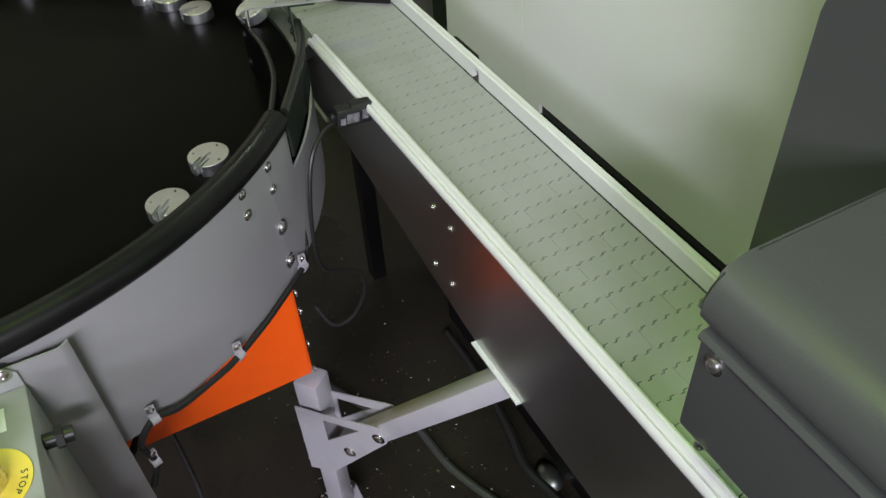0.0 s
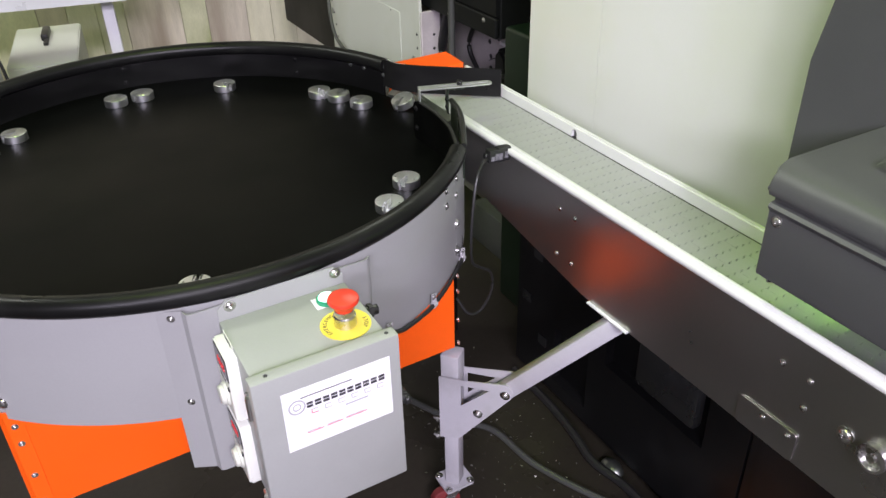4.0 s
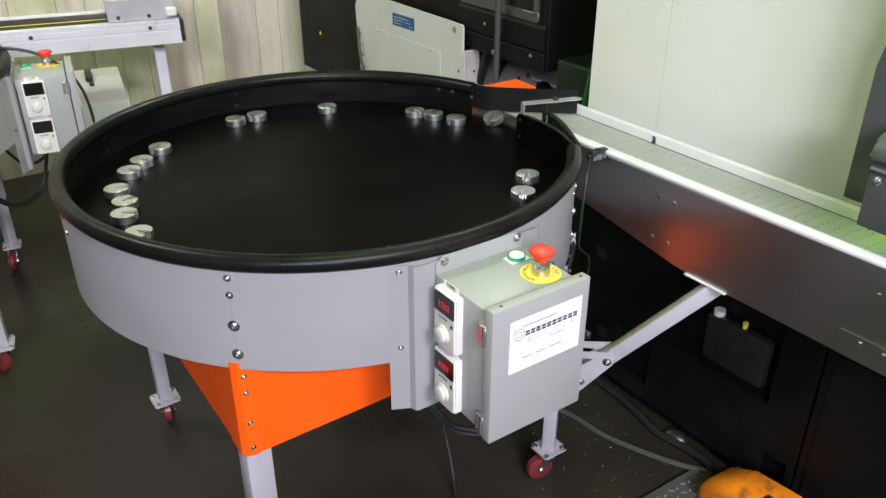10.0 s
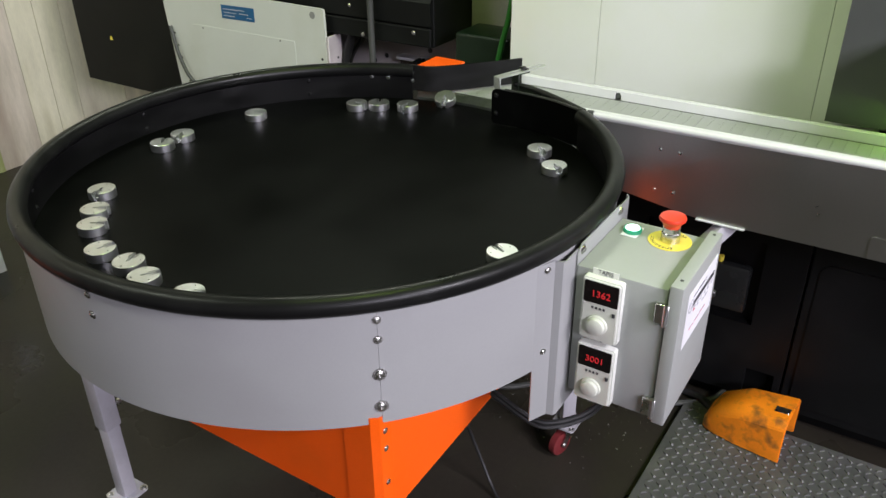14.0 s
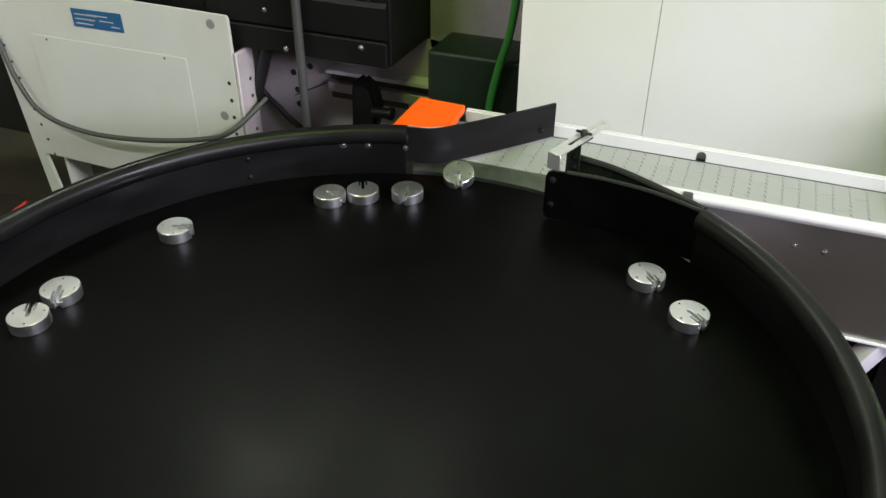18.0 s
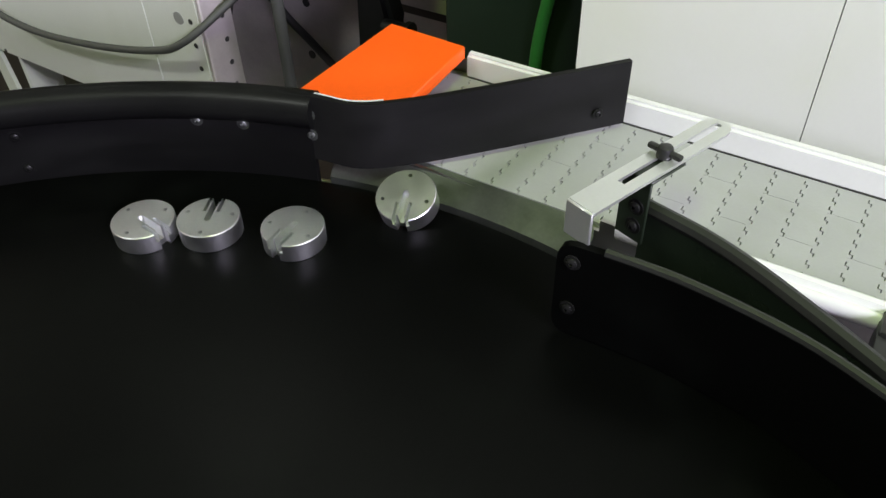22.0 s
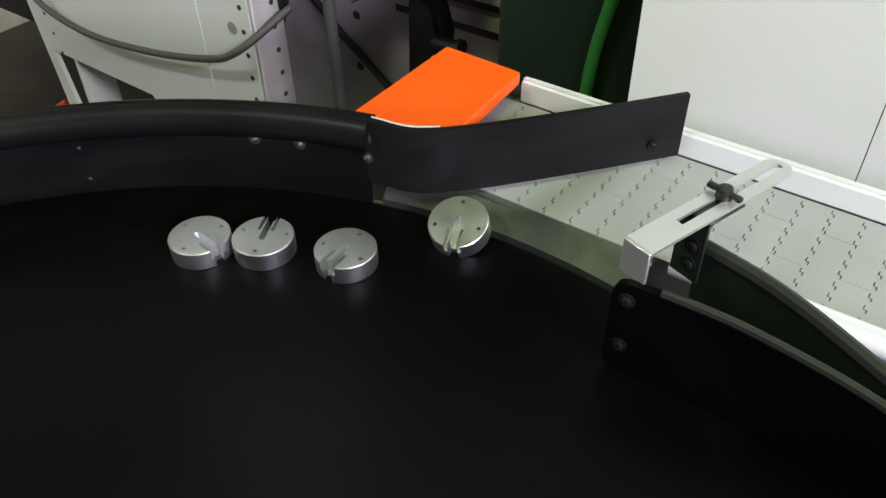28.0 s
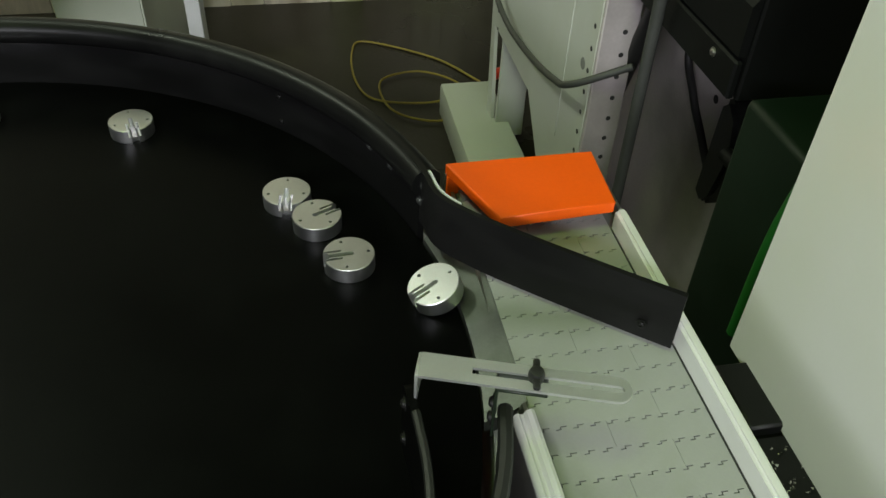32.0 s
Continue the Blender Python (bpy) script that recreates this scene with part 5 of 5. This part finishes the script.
single("chip_tray_end", bm, BLACKPAINT, (0.75, 1.28, 0.755), "black bracket at the end of the ledge", "bracket")

for ob in (rear, bpy.data.objects["grey_hose"]):
    place(ob, -0.012, 0.118, -0.004)
place(post, 0.006, 0.057)
place(bpy.data.objects["chip_tray_end"], 0.017, 0.058)

# ---- second rotary table and its line, behind ----
C2, TURN, SIZE = (-1.46, 2.93), 80.0, 0.985
shift = Matrix.Translation((*C2, FL)) @ Matrix.Rotation(radians(TURN), 4, "Z") @ Matrix.Scale(SIZE, 4) @ Matrix.Translation((-TC[0], -TC[1], -FL))
for ob in (table, control, bracket):
    made = copy_thing(ob, shift @ Matrix.Translation(ob.location))
    for o in [o for o in made.children_recursive if o.name.startswith(("digits", "lens"))]:
        bpy.data.objects.remove(o)      # the rear box is switched off
o = new("metal_puck", PUCK)
o.matrix_world = pose(C2[0] + 0.43, C2[1] - 0.20, FL + (DZ - FL) * SIZE, 0, 0, 40)
tagged(o, "machined aluminium puck lying on the rear disc", "puck", "machined pucks")
bm = bmesh.new()
tube(bm, smooth_path([(-0.99, 2.83, 1.010), (-0.90, 2.90, 1.045), (-0.80, 2.93, 1.040), (-0.70, 2.90, 1.010), (-0.625, 2.84, 0.95), (-0.585, 2.80, 0.86), (-0.575, 2.79, 0.72), (-0.60, 2.82, 0.62)]), 0.006, 8)
single("loose_cable", bm, CABLE, (-0.6, 2.73, 0.7), "black cable looping over the rear control box", "cable")

line = thing("linear_conveyor", (-0.6, 3.35, FL), "white aluminium conveyor with a black belt and yellow stripe", "conveyor")
rm = Matrix.Translation((-0.043, 3.25, 0.052)) @ Matrix.Rotation(radians(-11.5), 4, "Z")


def line_part(name, mat, label, *boxes, bevel=0.002):
    bm = bmesh.new()
    for b in boxes:
        t = bmesh.new()
        box(t, *b, bevel)
        join(bm, t, rm)
    return part(name, bm, mat, line, label)


bm = bmesh.new()
prism(bm, [(0, 0.845), (0.045, 0.845), (0.045, 0.952), (0.001, 0.952), (0.001, 0.940), (0.006, 0.938), (0.006, 0.934), (0, 0.932), (0, 0.912), (0.006, 0.909), (0.006, 0.903), (0, 0.900)], -2.6, 0, rm @ Matrix(((0, 0, 1, 0), (1, 0, 0, 0), (0, 1, 0, 0), (0, 0, 0, 1))))
part("side_profile", bm, ALU, line, "ribbed white aluminium profile", 0)
line_part("side_profile", ALU, "ribbed white aluminium profile", (-2.6, 0, 0.305, 0.35, 0.845, 0.952))
line_part("belt", LINER, "black belt", (-2.6, 0.01, 0.046, 0.304, 0.90, 0.945))
line_part("stripe", YELLOWRING, "yellow stripe", (-2.6, -0.30, 0.14, 0.148, 0.946, 0.949))
line_part("end_cap", CABLE, "black end cap", (-0.001, 0.018, -0.002, 0.352, 0.850, 0.950), bevel=0.006)
line_part("motor_cover", LEGGREY, "light grey motor cover", (-0.30, -0.012, 0.02, 0.33, 0.952, 1.05), bevel=0.004)
line_part("leg", ALU, "aluminium leg", (-2.2, -2.15, 0.15, 0.20, FL - 0.052, 0.85))
line_part("leg", ALU, "aluminium leg", (-0.12, -0.07, 0.15, 0.20, FL - 0.052, 0.85))
line_part("knob", WHITEPL, "white plastic knob", (-0.052, -0.006, -0.012, 0.018, 0.968, 1.006), bevel=0.005)
for x, z in ((-0.255, 0.972), (-0.125, 0.972)):
    screw(line, rm @ Vector((x, 0.0195, z)), rm.to_3x3() @ Vector((0, -1, 0)), 0.006, mat=SEAL)
for x in (-0.13, -0.62, -1.1):
    screw(line, rm @ Vector((x, -0.0005, 0.922)), rm.to_3x3() @ Vector((0, -1, 0)), 0.006, mat=SEAL)

cab = thing("white_cabinet", (-0.385, 3.72, FL), "white cabinet with a black lever handle on its sloping top", "cabinet")
cm = Matrix.Translation((-0.385, 3.72, -0.14)) @ Matrix.Rotation(radians(-10), 4, "Z")
bm = bmesh.new()
prism(bm, [(-0.22, FL + 0.14), (0.34, FL + 0.14), (0.34, 0.775), (-0.20, 0.757), (-0.22, 0.745)], -0.15, 0.15, cm @ Matrix(((0, 0, 1, 0), (1, 0, 0, 0), (0, 1, 0, 0), (0, 0, 0, 1))))
bmesh.ops.bevel(bm, geom=bm.edges, offset=0.006, segments=2, affect="EDGES")
part("cabinet_body", bm, PANELWHITE, cab, "pale cabinet body")
bm = bmesh.new()
t = bmesh.new()
box(t, -0.019, 0.015, 0.10, 0.26, 0.764, 0.80, 0.008, 2)
box(t, -0.006, 0.014, 0.03, 0.105, 0.762, 0.780, 0.003)
join(bm, t, cm)
part("lever", bm, CABLE, cab, "black lever handle")

# ---- floor clutter ----
mat_thing = thing("rubber_mat", (0.35, -0.5, FL), "grey studded anti-fatigue mat on the floor", "mat")
mm = Matrix.Translation((-0.06, 0.650, FL)) @ Matrix.Rotation(radians(-0.8), 4, "Z")
bm = bmesh.new()
t = bmesh.new()
box(t, 0, 0.66, -2.2, 0, 0, 0.016, 0.005, 2)
join(bm, t, mm)
part("sheet", bm, MAT, mat_thing)
verts, faces = [], []
for i in range(24):
    for j in range(48):
        x, y = 0.025 + 0.0265 * i, -0.03 - 0.0265 * j
        a = 0.8 if (i + j) % 2 else -0.8
        k = len(verts)
        for sx, sy, z in ((-1, -1, 0.016), (1, -1, 0.016), (1, 1, 0.016), (-1, 1, 0.016), (-0.6, -0.6, 0.0195), (0.6, -0.6, 0.0195), (0.6, 0.6, 0.0195), (-0.6, 0.6, 0.0195)):
            u, w = sx * 0.0105, sy * 0.0036
            verts.append(mm @ Vector((x + u * math.cos(a) - w * math.sin(a), y + u * math.sin(a) + w * math.cos(a), z)) - Vector(mat_thing.location))
        faces += [tuple(k + q for q in f4) for f4 in ((4, 5, 6, 7), (0, 1, 5, 4), (1, 2, 6, 5), (2, 3, 7, 6), (3, 0, 4, 7))]
me = bpy.data.meshes.new("studs")
me.from_pydata(verts, [], faces)
me.materials.append(MAT)
studs = new("studs", me)
studs.parent = mat_thing
tagged(studs, "rows of raised lozenge studs", kind="stuff")

pedal = thing("foot_pedal", (0.53, 0.43, FL + 0.016), "scuffed orange hooded foot pedal on the mat", "foot pedal")
pm = Matrix.Translation((0.533, 0.432, FL + 0.018)) @ Matrix.Rotation(radians(-94), 4, "Z")
sm = pm @ Matrix(((1, 0, 0, 0), (0, 0, 1, 0), (0, 1, 0, 0), (0, 0, 0, 1)))
bm = bmesh.new()
shells = []
for thick in (0.0, 0.007):
    loops = []
    for x, w, h, c in ((-0.122, 0.050, 0.035, 0.012), (-0.095, 0.066, 0.085, 0.018), (-0.015, 0.080, 0.132, 0.026), (0.122, 0.086, 0.147, 0.022)):
        x, w, h = (x + thick if x < 0 else x), w - thick, h - thick
        loops.append([bm.verts.new(pm @ Vector((x, y, z))) for y, z in ((-w, 0), (-w, h - c), (-w + c, h), (w - c, h), (w, h - c), (w - 0.0, 0))])
    for p, q in zip(loops, loops[1:]):
        for k in range(5):
            bm.faces.new((p[k], p[k + 1], q[k + 1], q[k]) if thick == 0 else (p[k], q[k], q[k + 1], p[k + 1]))
    bm.faces.new(loops[0][::-1] if thick == 0 else loops[0])
    shells.append(loops)
for k in range(5):
    bm.faces.new((shells[0][3][k], shells[0][3][k + 1], shells[1][3][k + 1], shells[1][3][k]))
for p, q in zip(range(3), range(1, 4)):
    for k in (0, 5):
        bm.faces.new((shells[0][p][k], shells[0][q][k], shells[1][q][k], shells[1][p][k]))
bmesh.ops.recalc_face_normals(bm, faces=bm.faces)
bmesh.ops.bevel(bm, geom=[e for e in bm.edges if e.is_manifold and e.calc_face_angle(0) > 0.3], offset=0.003, segments=2, affect="EDGES")
part("cast_hood", bm, PEDAL, pedal, "worn orange cast hood")
bm = bmesh.new()
prism(bm, [(-0.09, 0.03), (0.085, 0.045), (0.085, 0.058), (-0.09, 0.045)], -0.055, 0.055, sm)
part("treadle", bm, CABLE, pedal, "dark treadle")
bm = bmesh.new()
t = bmesh.new()
box(t, -0.020, 0.022, -0.014, 0.014, 0, 0.002, 0.0005)
join(bm, t, pm @ Matrix.Translation((0.092, -0.018, 0.1440)) @ Matrix.Rotation(radians(-6.2), 4, "Y"))
part("plate", bm, ZINC, pedal, "small worn metal plate")

for name, label, pts, r, mat in (
        ("floor_cable", "grey cable lying across the oily floor", [(0.22, 1.25, 0.0), (0.30, 1.10, -0.008), (0.385, 1.0, -0.01), (0.415, 0.82, -0.01), (0.50, 0.62, -0.01), (0.58, 0.50, -0.005), (0.63, 0.46, 0.02)], 0.010, GREYCABLE),
        ("floor_hose", "black hose lying along the machine base", [(0.60, 1.20, -0.005), (0.600, 1.0, -0.005), (0.585, 0.85, -0.005), (0.565, 0.74, -0.005), (0.585, 0.62, -0.005), (0.575, 0.53, 0.0), (0.50, 0.46, 0.03)], 0.013, CABLE),
        ("table_cable", "thin black cable trailing under the table", [(-0.10, 1.2, 0.5), (-0.08, 1.05, 0.10), (-0.12, 0.95, -0.015), (-0.20, 0.80, -0.015), (-0.32, 0.70, -0.015), (-0.50, 0.66, -0.015), (-0.62, 0.75, -0.015)], 0.005, CABLE),
        ("yellow_cord", "yellow cord in loose coils on the floor", [(0.95, 3.60, -0.014), (0.80, 3.82, -0.014), (0.53, 4.0, -0.014), (0.46, 3.92, -0.014), (0.45, 3.66, -0.014), (0.52, 3.50, -0.012), (0.75, 3.46, -0.010), (0.86, 3.58, -0.010), (0.72, 3.70, -0.008), (0.55, 3.64, -0.006), (0.56, 3.42, -0.006), (0.70, 3.32, -0.008), (0.86, 3.36, -0.010), (0.80, 3.50, -0.012)], 0.0045, YELLOWCABLE)):
    bm = bmesh.new()
    tube(bm, smooth_path(pts), r, 8)
    ob = single(name, bm, mat, pts[2], label, "cable")
    if name in ("floor_cable", "floor_hose"):
        place(ob, 0.045, 0.078)
bm = bmesh.new()
lathe(bm, [(0, 0), (0.030, 0), (0.034, 0.010), (0.026, 0.024), (0.010, 0.030), (0, 0.030)], 18, Matrix.Translation((0.646, 0.772, FL)) @ Matrix.Diagonal((0.8, 1.2, 1, 1)))
single("levelling_foot", bm, PLATE, (0.646, 0.772, FL), "domed grey levelling foot beside the machine base", "foot")
bm = bmesh.new()
rng = random.Random(3)
for k in range(420):
    x, y = rng.gauss(0.42, 0.17), rng.gauss(0.95, 0.30)
    if x > 0.62 or y < 0.62 - 0.18 * x:
        continue
    s = rng.uniform(0.0012, 0.0055) * (0.6 if rng.random() < 0.6 else 1)
    m = Matrix.Translation((x, y, FL + 0.0015)) @ Euler((rng.uniform(-0.4, 0.4), rng.uniform(-0.4, 0.4), rng.random() * 6)).to_matrix().to_4x4()
    v = [bm.verts.new(m @ Vector(p)) for p in ((-s, 0, 0), (s, -s * 0.4, 0), (s * 0.5, s * 0.5, s * 0.2), (-s * 0.3, s * 0.3, 0))]
    bm.faces.new(v)
single("metal_chips_floor", bm, CHIP, (0.42, 0.9, FL), "bright aluminium chips scattered on the floor", "chips", kind="stuff", smooth=0)
bm = bmesh.new()
rod(bm, (1.02, 3.62, 0.006), (1.05, 3.57, 0.05), 0.024, 14, 0.017)
single("red_plug", bm, REDCAP, (1.04, 3.6, FL), "red plug lying by the plinth", "plug")

# ---- boards of the rear wall ----
rng = random.Random(11)
x = -3.2
while x < 3.6:
    w = rng.choice((0.15, 0.19, 0.24, 0.31))
    bm = bmesh.new()
    d = rng.uniform(0, 0.010)
    lean = rng.uniform(-0.006, 0.006)
    prism(bm, [(x + 0.001, FL), (x + w - 0.002, FL), (x + w - 0.002 + lean * 0.3, 3.4), (x + 0.001 + lean * 0.3, 3.4)], 4.440 - d, 4.50, Matrix(((1, 0, 0, 0), (0, 0, 1, 0), (0, 1, 0, 0), (0, 0, 0, 1))))
    part("board", bm, rng.choice((WOOD, WOOD, MOSSWOOD, PINKWOOD)), wall_north, "", 0)
    x += w
